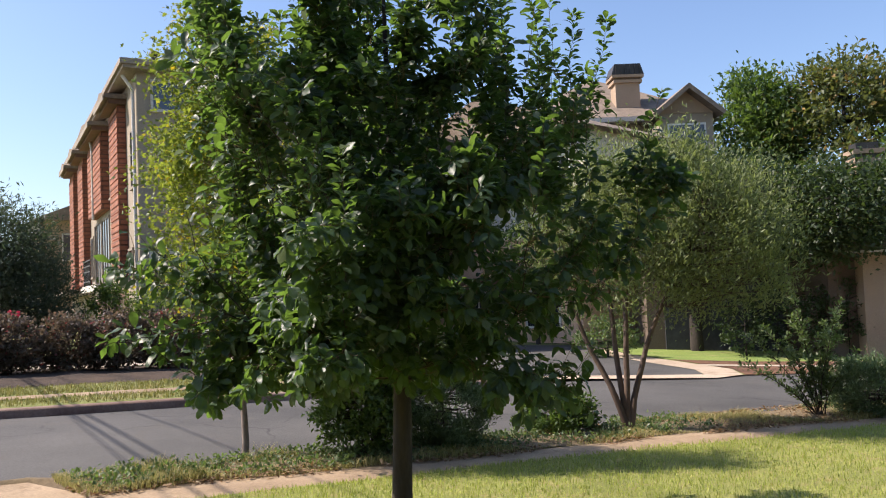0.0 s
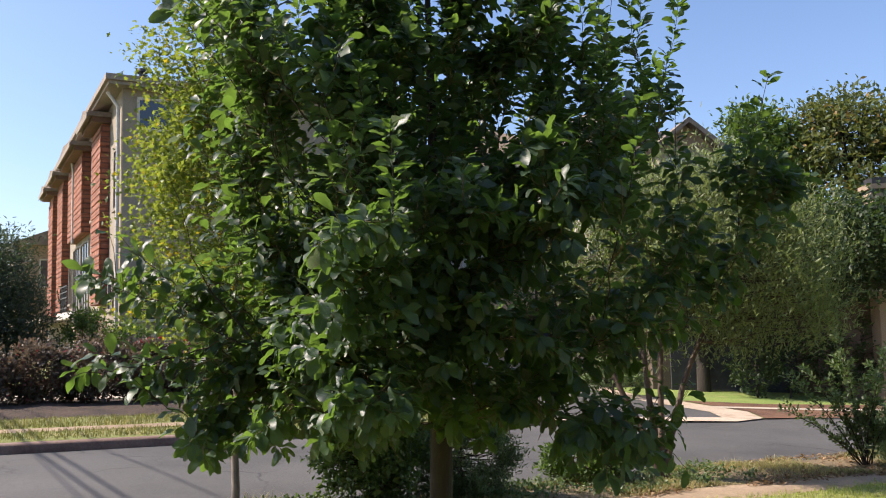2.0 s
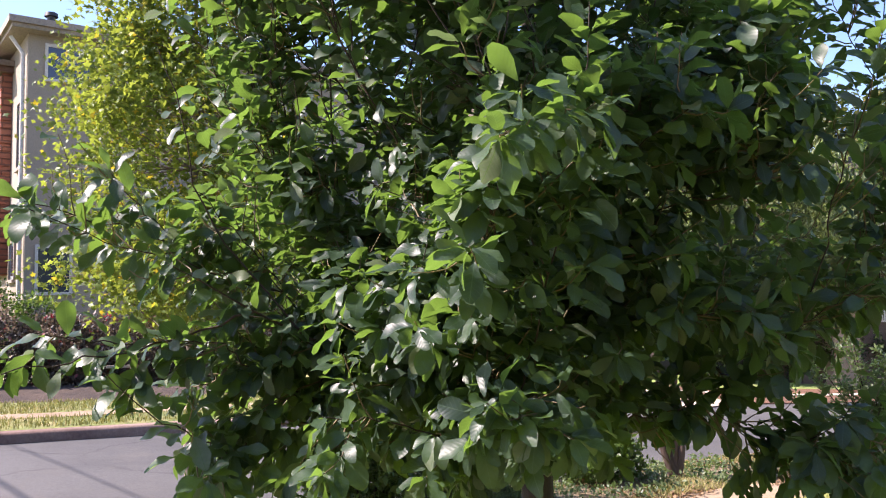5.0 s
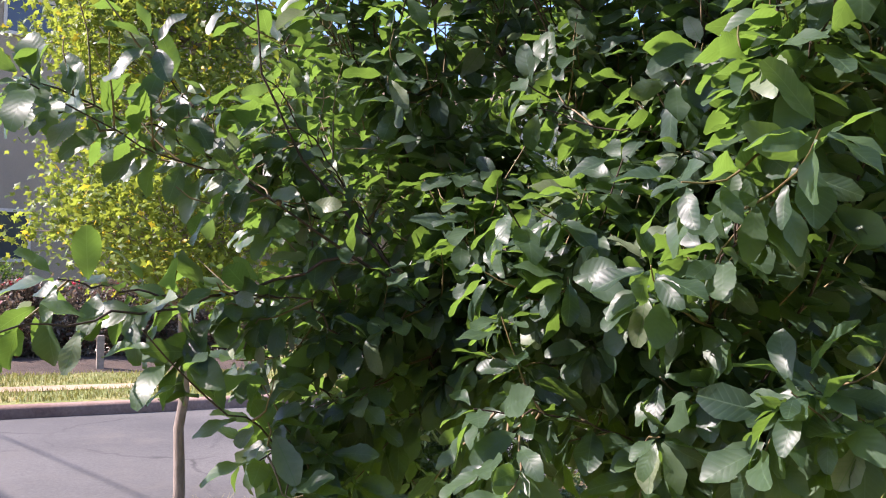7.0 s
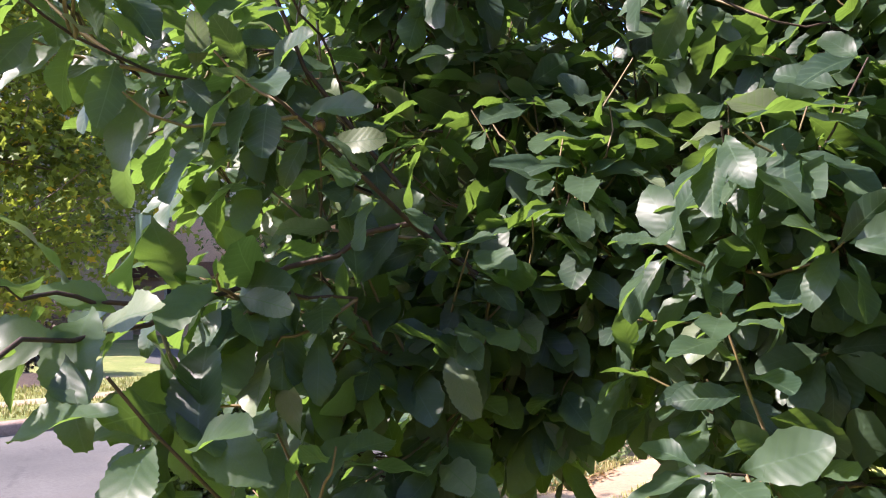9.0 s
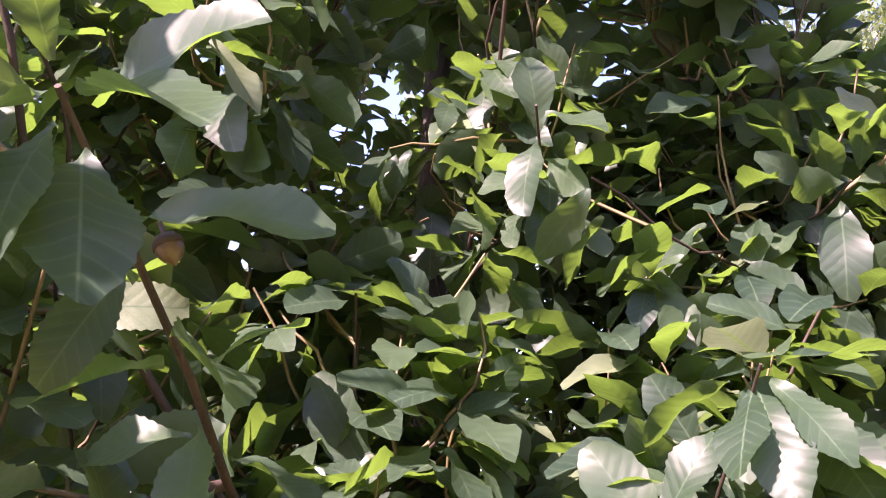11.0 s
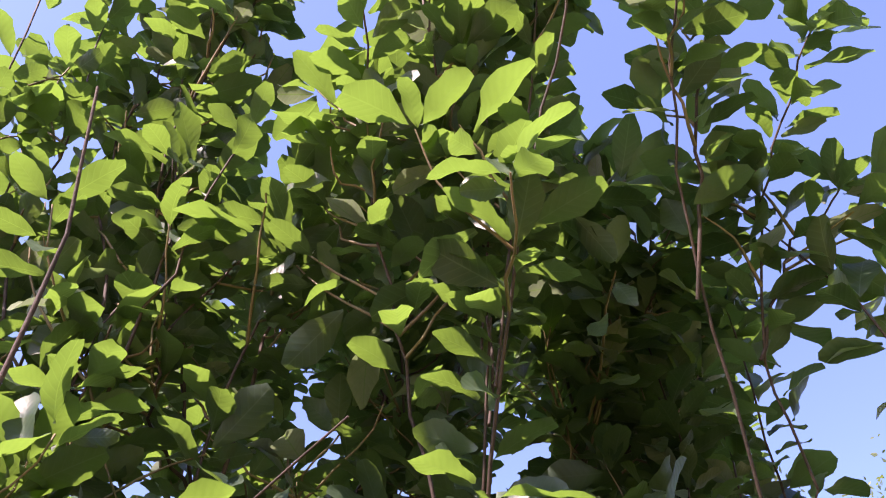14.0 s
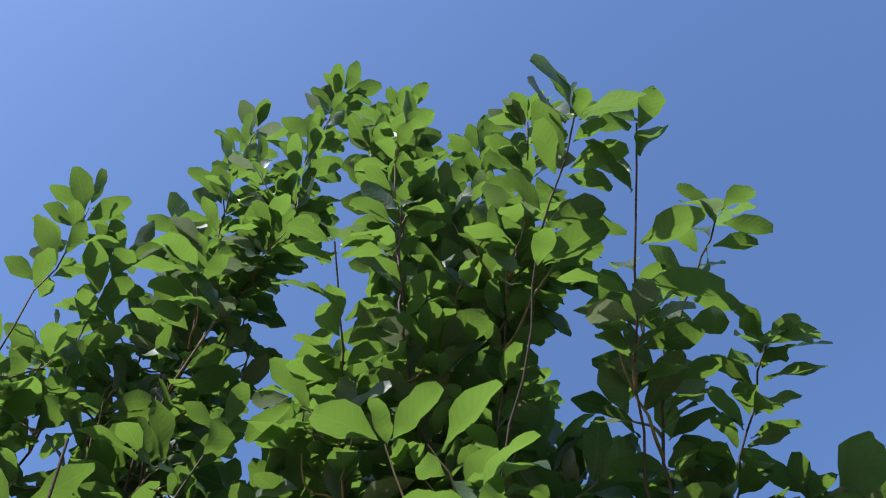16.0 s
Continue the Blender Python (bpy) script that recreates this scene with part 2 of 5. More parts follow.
STUCCO_PINK = rough_surface("peach_stucco", (0.58, 0.38, 0.27), (0.66, 0.45, 0.33), 0.5, 60.0, 0.9, 0.003, 0.4)
STUCCO_PALE = rough_surface("pale_stucco", (0.60, 0.55, 0.46), (0.68, 0.62, 0.53), 0.5, 60.0, 0.9, 0.003, 0.4)
TRIM = rough_surface("painted_trim", (0.50, 0.47, 0.42), (0.58, 0.54, 0.48), 0.8, 20.0, 0.7, 0.002, 0.2)
FASCIA = rough_surface("weathered_fascia", (0.24, 0.20, 0.155), (0.30, 0.25, 0.20), 0.8, 20.0, 0.8, 0.002, 0.2)
TRIM_BROWN = rough_surface("brown_trim", (0.13, 0.07, 0.045), (0.19, 0.10, 0.065), 0.8, 20.0, 0.75, 0.002, 0.3)
SHINGLE = rough_surface("roof_shingle", (0.165, 0.128, 0.098), (0.265, 0.21, 0.16), 2.4, 16.0, 0.92, 0.02, 0.8)
IRON = rough_surface("dark_iron", (0.02, 0.02, 0.022), (0.045, 0.042, 0.04), 3.0, 40.0, 0.55, 0.001, 0.2)
WHITE = rough_surface("white_paint", (0.66, 0.65, 0.62), (0.74, 0.73, 0.70), 1.0, 25.0, 0.6, 0.001, 0.2)
GARAGE_SHADE = rough_surface("garage_shade_colour", (0.03, 0.032, 0.036), (0.07, 0.07, 0.075), 0.9, 4.0, 0.9, 0.001, 0.1)


def brick_material():
    m, nt, bsdf = material("red_brick")
    tc = nt.nodes.new("ShaderNodeTexCoord")
    mp = nt.nodes.new("ShaderNodeMapping")
    nt.links.new(tc.outputs["UV"], mp.inputs[0])
    br = nt.nodes.new("ShaderNodeTexBrick")
    br.inputs["Color1"].default_value = (0.27, 0.095, 0.055, 1)
    br.inputs["Color2"].default_value = (0.36, 0.14, 0.08, 1)
    br.inputs["Mortar"].default_value = (0.16, 0.075, 0.05, 1)
    br.inputs["Scale"].default_value = 1.0
    br.inputs["Mortar Size"].default_value = 0.02
    br.inputs["Brick Width"].default_value = 0.46
    br.inputs["Row Height"].default_value = 0.16
    nt.links.new(mp.outputs[0], br.inputs["Vector"])
    c = mix(nt, 1.0, br.outputs[0], ramp(nt, noise_out(nt, 1.3, 5), [(0.3, (0.75, 0.75, 0.75)), (0.7, (1.15, 1.12, 1.1))]), "MULTIPLY")
    nt.links.new(c, bsdf.inputs["Base Color"])
    bsdf.inputs["Roughness"].default_value = 0.9
    inv = nt.nodes.new("ShaderNodeInvert")
    nt.links.new(br.outputs["Fac"], inv.inputs[1])
    bump(nt, bsdf, inv.outputs[0], 1.0, 0.03)
    return m


BRICK = brick_material()


def glass_material():
    m, nt, bsdf = material("window_glass")
    bsdf.inputs["Base Color"].default_value = (0.02, 0.025, 0.035, 1)
    bsdf.inputs["Roughness"].default_value = 0.06
    bsdf.inputs["Specular IOR Level"].default_value = 0.9
    nt.links.new(ramp(nt, noise_out(nt, 0.7, 2), [(0.3, (0.015, 0.02, 0.03)), (0.7, (0.05, 0.06, 0.08))]), bsdf.inputs["Base Color"])
    return m


GLASS = glass_material()


# ---- mesh tools ----
class Soup:
    """Gathers vertices, faces and leaf coordinates for one mesh."""

    def __init__(self):
        self.v, self.f, self.uv, self.n = [], [], [], 0

    def add(self, verts, faces, uv=None):
        verts, faces = np.asarray(verts, float), np.asarray(faces, int)
        self.v.append(verts)
        self.f.append(faces + self.n)
        self.uv.append(np.zeros((len(verts), 2)) if uv is None else np.asarray(uv, float))
        self.n += len(verts)

    def mesh(self, name, mat, smooth=True):
        me = bpy.data.meshes.new(name)
        v = np.concatenate(self.v)
        uv = np.concatenate(self.uv)
        sizes = np.concatenate([np.full(len(f), f.shape[1]) for f in self.f])
        loops = np.concatenate([f.ravel() for f in self.f])
        me.vertices.add(len(v))
        me.vertices.foreach_set("co", v.ravel())
        me.loops.add(len(loops))
        me.loops.foreach_set("vertex_index", loops.astype(np.int32))
        me.polygons.add(len(sizes))
        me.polygons.foreach_set("loop_start", np.r_[0, np.cumsum(sizes)[:-1]].astype(np.int32))
        me.polygons.foreach_set("use_smooth", np.full(len(sizes), smooth))
        layer = me.uv_layers.new(name="UVMap")
        layer.data.foreach_set("uv", uv[loops].ravel())
        me.materials.append(mat)
        me.update(calc_edges=True)
        return me


def empty(name, at, label, category, group="", kind=""):
    e = new(name)
    e.empty_display_size = 0.1
    e.location = at
    return tagged(e, label, category, group, kind)


def child(name, me, parent, label=""):
    """One mesh object under a thing; the mesh is in world places."""
    ob = new(name, me)
    if parent is not None:
        ob.parent = parent
        ob.matrix_parent_inverse = world_of(parent).inverted()
    return tagged(ob, label)


def world_of(ob):
    m = ob.matrix_basis
    while ob.parent is not None:
        m = ob.parent.matrix_basis @ ob.matrix_parent_inverse @ m
        ob = ob.parent
    return m


def tube(soup, points, radii, sides=7):
    p = np.asarray(points, float)
    n = len(p)
    d = np.gradient(p, axis=0)
    d /= np.linalg.norm(d, axis=1)[:, None] + 1e-9
    ref = np.array([0.31, 0.95, 0.05]) if abs(d[0][2]) > 0.7 else np.array([0, 0, 1.0])
    a = np.cross(d, ref)
    a /= np.linalg.norm(a, axis=1)[:, None] + 1e-9
    b = np.cross(d, a)
    ang = np.arange(sides) * 2 * np.pi / sides
    ring = a[:, None, :] * np.cos(ang)[None, :, None] + b[:, None, :] * np.sin(ang)[None, :, None]
    v = (p[:, None, :] + ring * np.asarray(radii)[:, None, None]).reshape(-1, 3)
    i, j = np.meshgrid(np.arange(n - 1), np.arange(sides), indexing="ij")
    k = (j + 1) % sides
    f = np.stack([i * sides + j, i * sides + k, (i + 1) * sides + k, (i + 1) * sides + j], -1).reshape(-1, 4)
    soup.add(v, f)
    soup.add(v[-sides:], [list(range(sides))])


def box(soup, m, size, bevel=0.0, uvscale=1.0):
    """A block in the frame m, with its own wall coordinates in metres; size: (x0, x1, y0, y1, z0, z1)."""
    x0, x1, y0, y1, z0, z1 = size
    quads = [
        ((x0, y0, z0), (x1, y0, z0), (x1, y0, z1), (x0, y0, z1)),
        ((x1, y0, z0), (x1, y1, z0), (x1, y1, z1), (x1, y0, z1)),
        ((x1, y1, z0), (x0, y1, z0), (x0, y1, z1), (x1, y1, z1)),
        ((x0, y1, z0), (x0, y0, z0), (x0, y0, z1), (x0, y1, z1)),
        ((x0, y0, z1), (x1, y0, z1), (x1, y1, z1), (x0, y1, z1)),
        ((x0, y1, z0), (x1, y1, z0), (x1, y0, z0), (x0, y0, z0)),
    ]
    for n, q in enumerate(quads):
        v = [tuple(m @ Vector(p)) for p in q]
        if n in (0, 2):
            uv = [(p[0], p[2]) for p in q]
        elif n in (1, 3):
            uv = [(p[1], p[2]) for p in q]
        else:
            uv = [(p[0], p[1]) for p in q]
        soup.add(v, [[0, 1, 2, 3]], uv)


def boxpart(name, mat, parent, m, *sizes, label=""):
    s = Soup()
    for size in sizes:
        box(s, m, size)
    return child(name, s.mesh(name, mat, smooth=False), parent, label)


def prism(soup, m, outline, y0, y1):
    """An outline in x, z pushed from y0 to y1."""
    n = len(outline)
    v = [tuple(m @ Vector((x, y0, z))) for x, z in outline] + [tuple(m @ Vector((x, y1, z))) for x, z in outline]
    soup.add(v, [list(range(n))])
    soup.add(v, [list(range(2 * n - 1, n - 1, -1))])
    soup.add(v, [[i, i + n, (i + 1) % n + n, (i + 1) % n] for i in range(n)])


# ---- leaves ----
def leaf_shape(rows=9, width=0.27, fold=0.22, droop=0.18, wave=0.02, teeth=0.07, peak=1.25, seed=0):
    """A blade one long along x: the rib, two edges, and their leaf coordinates."""
    r = random.Random(seed)
    phase = r.random() * 6
    v, uv = [], []
    for i in range(rows):
        t = i / (rows - 1)
        w = width * max(0.0, math.sin(math.pi * t**peak)) ** 0.58
        w *= 1 + (teeth if i % 2 else -teeth)
        if i == 0:
            w = 0.012
        if i == rows - 1:
            w = 0.075
        lift = -droop * t * t
        wv = wave * math.sin(6.3 * t * 1.6 + phase)
        for side in (-1, 0, 1):
            v.append((t, side * w, lift + abs(side) * w * fold + side * wv + r.uniform(-0.003, 0.003)))
            uv.append((t, 0.5 + 0.5 * side * w / width))
    f = []
    for i in range(rows - 1):
        for j in (0, 1):
            a = i * 3 + j
            f.append((a, a + 1, a + 4, a + 3))
    return np.array(v), np.array(f), np.array(uv)


def small_leaf(width=0.3):
    v = np.array([(0, 0, 0), (0.45, -width, 0.05), (1, 0, -0.08), (0.45, width, 0.05), (0.5, 0, -0.02)])
    return v, np.array([(0, 1, 4), (1, 2, 4), (2, 3, 4), (3, 0, 4)]), np.array([(0, 0.5), (0.5, 0), (1, 0.5), (0.5, 1), (0.5, 0.5)])


def broad(rows):
    return [leaf_shape(rows, 0.215 + 0.013 * k, 0.16 + 0.1 * (k % 3), 0.12 + 0.1 * (k % 4), 0.04, 0.04, 1.4 + 0.12 * (k % 3), k) for k in range(6)]


BROAD, BROAD_FINE, BROAD_NEAR = broad(8), broad(13), broad(27)


def unit(a):
    return a / (np.linalg.norm(a, axis=-1, keepdims=True) + 1e-9)


def leaf_frames(along, up, rng, twist=0.35):
    """Axes of each leaf: x along its rib, z off its face."""
    x = unit(along)
    z = up + rng.normal(0, twist, along.shape)
    z = unit(z - x * (x * z).sum(-1, keepdims=True))
    return np.stack([x, np.cross(z, x), z], -1)


def scatter(soup, shape, places, axes, sizes):
    v, f, uv = shape
    n = len(places)
    if n == 0:
        return
    all_v = np.einsum("nij,kj->nki", axes, v) * sizes[:, None, None] + places[:, None, :]
    all_f = f[None] + (np.arange(n) * len(v))[:, None, None]
    soup.add(all_v.reshape(-1, 3), all_f.reshape(-1, f.shape[1]), np.tile(uv, (n, 1)))


def curve(a, b, sag, steps, rng, wobble=0.02):
    """A limb from a to b that first runs outward, then turns up by sag."""
    a, b = np.asarray(a, float), np.asarray(b, float)
    t = np.linspace(0, 1, steps)[:, None]
    c = (a + b) / 2 + np.array([(b - a)[0] * 0.12, (b - a)[1] * 0.12, -sag])
    p = (1 - t) ** 2 * a + 2 * t * (1 - t) * c + t * t * b
    w = np.cumsum(rng.normal(0, wobble, (steps, 3)), axis=0) * np.sin(np.pi * t)
    return p + w


# ---- ground: road frame; d is across the road, s along it ----
ROAD = 31.0
U = np.array([math.cos(radians(ROAD)), math.sin(radians(ROAD))])
N = np.array([-U[1], U[0]])


def fall(x):
    """The street and its yards slope down towards the east."""
    return -0.0402 * np.clip(x, -22.0, 22.0)


def sd(s, d, z=0.0):
    p = s * U + d * N
    return (p[0], p[1], z)


def lawn_z(d):
    return 0.035 + max(0.0, 7.45 - d) * 0.035


def sheet(name, rows, s0, s1, step, mat, label, category, kind="structure", rough=0.0, seed=1):
    """Strip of ground; rows: (d, z) or functions of s for d."""
    r = random.Random(seed)
    soup = Soup()
    ss = np.arange(s0, s1 + 1e-6, step)
    v = []
    for s in ss:
        for d, z in rows:
            dd = d(s) if callable(d) else d
            x, y, z1 = sd(s, dd, z + r.uniform(-rough, rough))
            v.append((x, y, z1 + fall(x)))
    k = len(rows)
    f = [[i * k + j, (i + 1) * k + j, (i + 1) * k + j + 1, i * k + j + 1] for i in range(len(ss) - 1) for j in range(k - 1)]
    soup.add(v, f)
    return tagged(new(name, soup.mesh(name, mat)), label, category, "", kind)


def near_walk(s):
    return 7.5 + 0.12 * math.sin(s * 0.35 + 0.6) + 0.02 * math.sin(s * 2.7) - 0.012 * max(0, s - 6) ** 2 * 0.3


def near_edge(s):
    return 9.05 + 0.06 * math.sin(s * 0.8) + 0.03 * math.sin(s * 3.7)


def near_walk_far(s):
    if s < 1.35:
        return min(near_edge(s) - 0.05, near_walk(s) + 0.57 + 0.85 * min(1.0, (1.35 - s) / 0.3))
    return near_walk(s) + 0.57 + 0.06 * math.sin(s * 0.9) + 0.04 * math.sin(s * 3.1 + 1)


soup = Soup()
for k, (xa, xb) in enumerate(((-2500, -22), (-22, 22), (22, 2500))):
    soup.add([(xa, -2500, fall(xa) - 0.06), (xb, -2500, fall(xb) - 0.06), (xb, 2500, fall(xb) - 0.06), (xa, 2500, fall(xa) - 0.06)], [[0, 1, 2, 3]])
tagged(new("ground", soup.mesh("ground", TURF_FAR)), "wide grassy ground reaching the horizon", "ground", "", "structure")
sheet("lawn", [(-60, 2.4), (-20, 1.0), (-6, lawn_z(-6)), (0, lawn_z(0)), (4, lawn_z(4)), (6, lawn_z(6)), (7, lawn_z(7)), (near_walk, 0.035)], -60, 60, 0.5, TURF,
      "sunlit mown lawn sloping gently to the footpath", "lawn", rough=0.006)
sheet("pavement", [(near_walk, 0.03), (lambda s: (near_walk(s) + near_walk_far(s)) / 2, 0.036), (near_walk_far, 0.028)], -60, 60, 0.35, SAND,
      "narrow sandy worn concrete footpath", "footpath", rough=0.003)
sheet("verge", [(near_walk_far, 0.03), (lambda s: near_walk_far(s) * 0.6 + near_edge(s) * 0.4, 0.07), (lambda s: near_walk_far(s) * 0.25 + near_edge(s) * 0.75, 0.06), (near_edge, 0.0), (lambda s: near_edge(s) + 0.1, -0.02)], -60, 60, 0.35, SOIL,
      "dry soil verge between footpath and street", "verge", rough=0.012)
sheet("road", [(8.6, 0.0), (10.5, 0.03), (12, 0.035), (13.72, 0.0)], -80, 80, 0.8, ASPHALT, "grey worn asphalt street", "street", rough=0.003)
sheet("kerb", [(13.69, -0.03), (13.7, 0.1), (13.73, 0.125), (13.86, 0.13), (13.87, 0.0)], -80, 10.2, 0.5, KERB, "low brown concrete kerb", "kerb", rough=0.002)
sheet("verge_far", [(13.86, 0.12), (14.3, 0.145), (14.75, 0.14)], -80, 10.0, 0.5, TURF_FAR, "strip of dry grass behind the kerb", "verge", rough=0.01)
sheet("pavement_far", [(14.75, 0.145), (15.15, 0.15)], -80, 10.2, 0.8, SAND, "sandy concrete footpath across the street", "footpath", rough=0.002)
sheet("lawn_far", [(15.15, 0.14), (16.3, 0.155)], -80, 10.0, 0.5, TURF_FAR, "patchy grass strip across the street", "lawn", rough=0.012)
sheet("planting_bed", [(16.3, 0.148), (17.6, 0.2), (19.6, 0.16)], -80, 7.5, 0.5, MULCH, "dark mulched bed under the hedge", "bed", rough=0.02)
sheet("front_walk", [(19.6, 0.16), (21.4, 0.17)], -80, 8.0, 0.8, CONCRETE, "pale concrete walk in front of the townhouse", "footpath")


# ---- grass ----
def blade():
    v = np.array([(-0.5, 0, 0), (0.5, 0, 0), (-0.32, 0.10, 0.55), (0.32, 0.10, 0.55), (0.0, 0.42, 1.0)])
    return v, np.array([(0, 1, 3), (0, 3, 2), (2, 3, 4)])


def grass(name, places, heights, width, mat, label, rng, lean=0.5):
    v, f = blade()
    places = places + np.c_[np.zeros((len(places), 2)), fall(places[:, 0])]
    n = len(places)
    yaw = rng.uniform(0, 2 * np.pi, n)
    w, h = width * rng.uniform(0.6, 1.4, n), heights * rng.uniform(0.6, 1.3, n)
    bend = lean * rng.uniform(0.2, 1.8, n)
    x, y, z = v[None, :, 0] * w[:, None], v[None, :, 1] * (h * bend)[:, None] * 2, v[None, :, 2] * h[:, None]
    c, s = np.cos(yaw)[:, None], np.sin(yaw)[:, None]
    p = np.stack([x * c - y * s, x * s + y * c, z], -1) + places[:, None, :]
    soup = Soup()
    soup.add(p.reshape(-1, 3), (f[None] + (np.arange(n) * 5)[:, None, None]).reshape(-1, 3))
    return tagged(new(name, soup.mesh(name, mat)), label, "grass", "", "stuff")


rng = np.random.default_rng(4)
s, d = rng.uniform(0, 15, 68000), 7.6 - rng.uniform(0, 1, 68000) ** 1.5 * 4.5
lim = np.array([near_walk(a) for a in s])
keep = d < lim + rng.normal(0, 0.09, len(s))
s, d = s[keep], d[keep]
P = s[:, None] * U + d[:, None] * N
Z = np.array([lawn_z(a) for a in d])
grass("lawn_grass", np.c_[P, Z - 0.005], np.full(len(P), 0.045), 0.007, GRASS, "short bright green mown grass of the lawn", rng)
s = rng.uniform(1.12, 15, 46000)
lo, hi = np.array([near_walk_far(a) for a in s]), np.array([near_edge(a) for a in s])
d = lo + (hi - lo) * rng.uniform(-0.05, 1.0, len(s))
P = s[:, None] * U + d[:, None] * N
patch = np.array([noise.noise(Vector((a * 1.1, b * 1.1, 3.0))) for a, b in P])
tall = np.clip(0.55 + patch * 1.5, 0.35, 1.2)
keep = rng.uniform(0, 1, len(s)) < np.clip(0.7 + patch * 1.2 + np.interp(s, [4.0, 5.5], [0.8, 0.0]), 0.2, 1)
grass("verge_grass", np.c_[P, np.full(len(P), 0.035)][keep], (np.interp(s, [2.5, 5.0], [0.15, 0.085]) * tall)[keep], 0.007, GRASS_DRY, "long yellowing dry grass tufts on the verge", rng, 0.7)
s = np.r_[rng.uniform(4.2, 12, 8000), rng.uniform(1.2, 4.2, 2200)]
lo, hi = np.array([near_walk_far(a) for a in s]), np.array([near_edge(a) for a in s])
d = lo + (hi - lo) * rng.uniform(-0.15, 1.0, len(s))
P = s[:, None] * U + d[:, None] * N
keep = np.array([noise.noise(Vector((a * 0.9, b * 0.9, 9.0))) for a, b in P]) > -0.12
P = P[keep]
soup = Soup()
scatter(soup, small_leaf(0.24), np.c_[P, fall(P[:, 0]) + 0.04 + rng.uniform(0, 0.03, len(P))], leaf_frames(rng.normal(0, 1, (len(P), 3)) * np.array([1, 1, 0.25]), np.tile([[0, 0, 1.0]], (len(P), 1)), rng, 0.5), rng.uniform(0.035, 0.075, len(P)))
w = rng.uniform(1.25, 9.0, 260)
P2 = np.concatenate([(a + rng.normal(0, 0.07, (26, 1))) * U + (near_walk_far(a) + (near_edge(a) - near_walk_far(a)) * rng.uniform(0.05, 0.95) + rng.normal(0, 0.07, (26, 1))) * N for a in w])
weeds = Soup()
scatter(weeds, small_leaf(0.3), np.c_[P2, fall(P2[:, 0]) + 0.05 + rng.uniform(0, 0.09, len(P2))], leaf_frames(rng.normal(0, 1, (len(P2), 3)) + np.array([0, 0, 0.7]), np.tile([[0, 0, 1.0]], (len(P2), 1)), rng, 0.6), rng.uniform(0.03, 0.06, len(P2)))
tagged(new("weeds", weeds.mesh("weeds", LEAF_SHRUB)), "small green weeds among the dry grass of the verge", "weeds", "", "stuff")
tagged(new("leaf_litter", soup.mesh("leaf_litter", LITTER)), "dry brown fallen leaves on the verge", "leaf litter", "", "stuff")
s, d = rng.uniform(-8, 10, 24000), rng.uniform(13.89, 14.74, 24000)
two = rng.uniform(0, 1, 24000) < 0.62
d = np.where(two, rng.uniform(15.16, 16.35, 24000), d)
P = s[:, None] * U + d[:, None] * N
grass("far_grass", np.c_[P, np.full(len(P), 0.14)], np.full(len(P), 0.06), 0.014, GRASS_FAR, "short dry grass beside the far footpath", rng)


# ---- trees ----
def leaves_along(path, start, step, length, rng, reach=0.9, fall=0.15, face=None):
    """Leaf feet, directions and faces set spirally along a twig."""
    seg = np.linalg.norm(np.diff(path, axis=0), axis=1)
    dist = np.r_[0, np.cumsum(seg)]
    at = np.arange(start, dist[-1], step)
    tip = dist[-1] - np.array([0.0, 0.004, 0.008, 0.013, 0.02])
    at = np.r_[at, tip[tip > 0]]
    p = np.stack([np.interp(at, dist, path[:, k]) for k in range(3)], -1)
    g = np.gradient(path, axis=0)
    d = unit(np.stack([np.interp(at, dist, g[:, k]) for k in range(3)], -1))
    phi = rng.uniform(0, 6.28) + np.arange(len(at)) * 2.4
    ref = np.where(np.abs(d[:, 2:3]) > 0.85, [[1.0, 0, 0]], [[0, 0, 1.0]])
    a = unit(np.cross(d, ref))
    b = np.cross(d, a)
    radial = a * np.cos(phi)[:, None] + b * np.sin(phi)[:, None]
    along = unit(d * rng.uniform(0.3, 0.8, (len(at), 1)) + radial * reach + np.array([0, 0, -1.0]) * fall + rng.normal(0, 0.12, p.shape))
    up = unit(d * 0.5 + np.array([0, 0, 0.9]))
    return p + along * length * 0.14, along, up


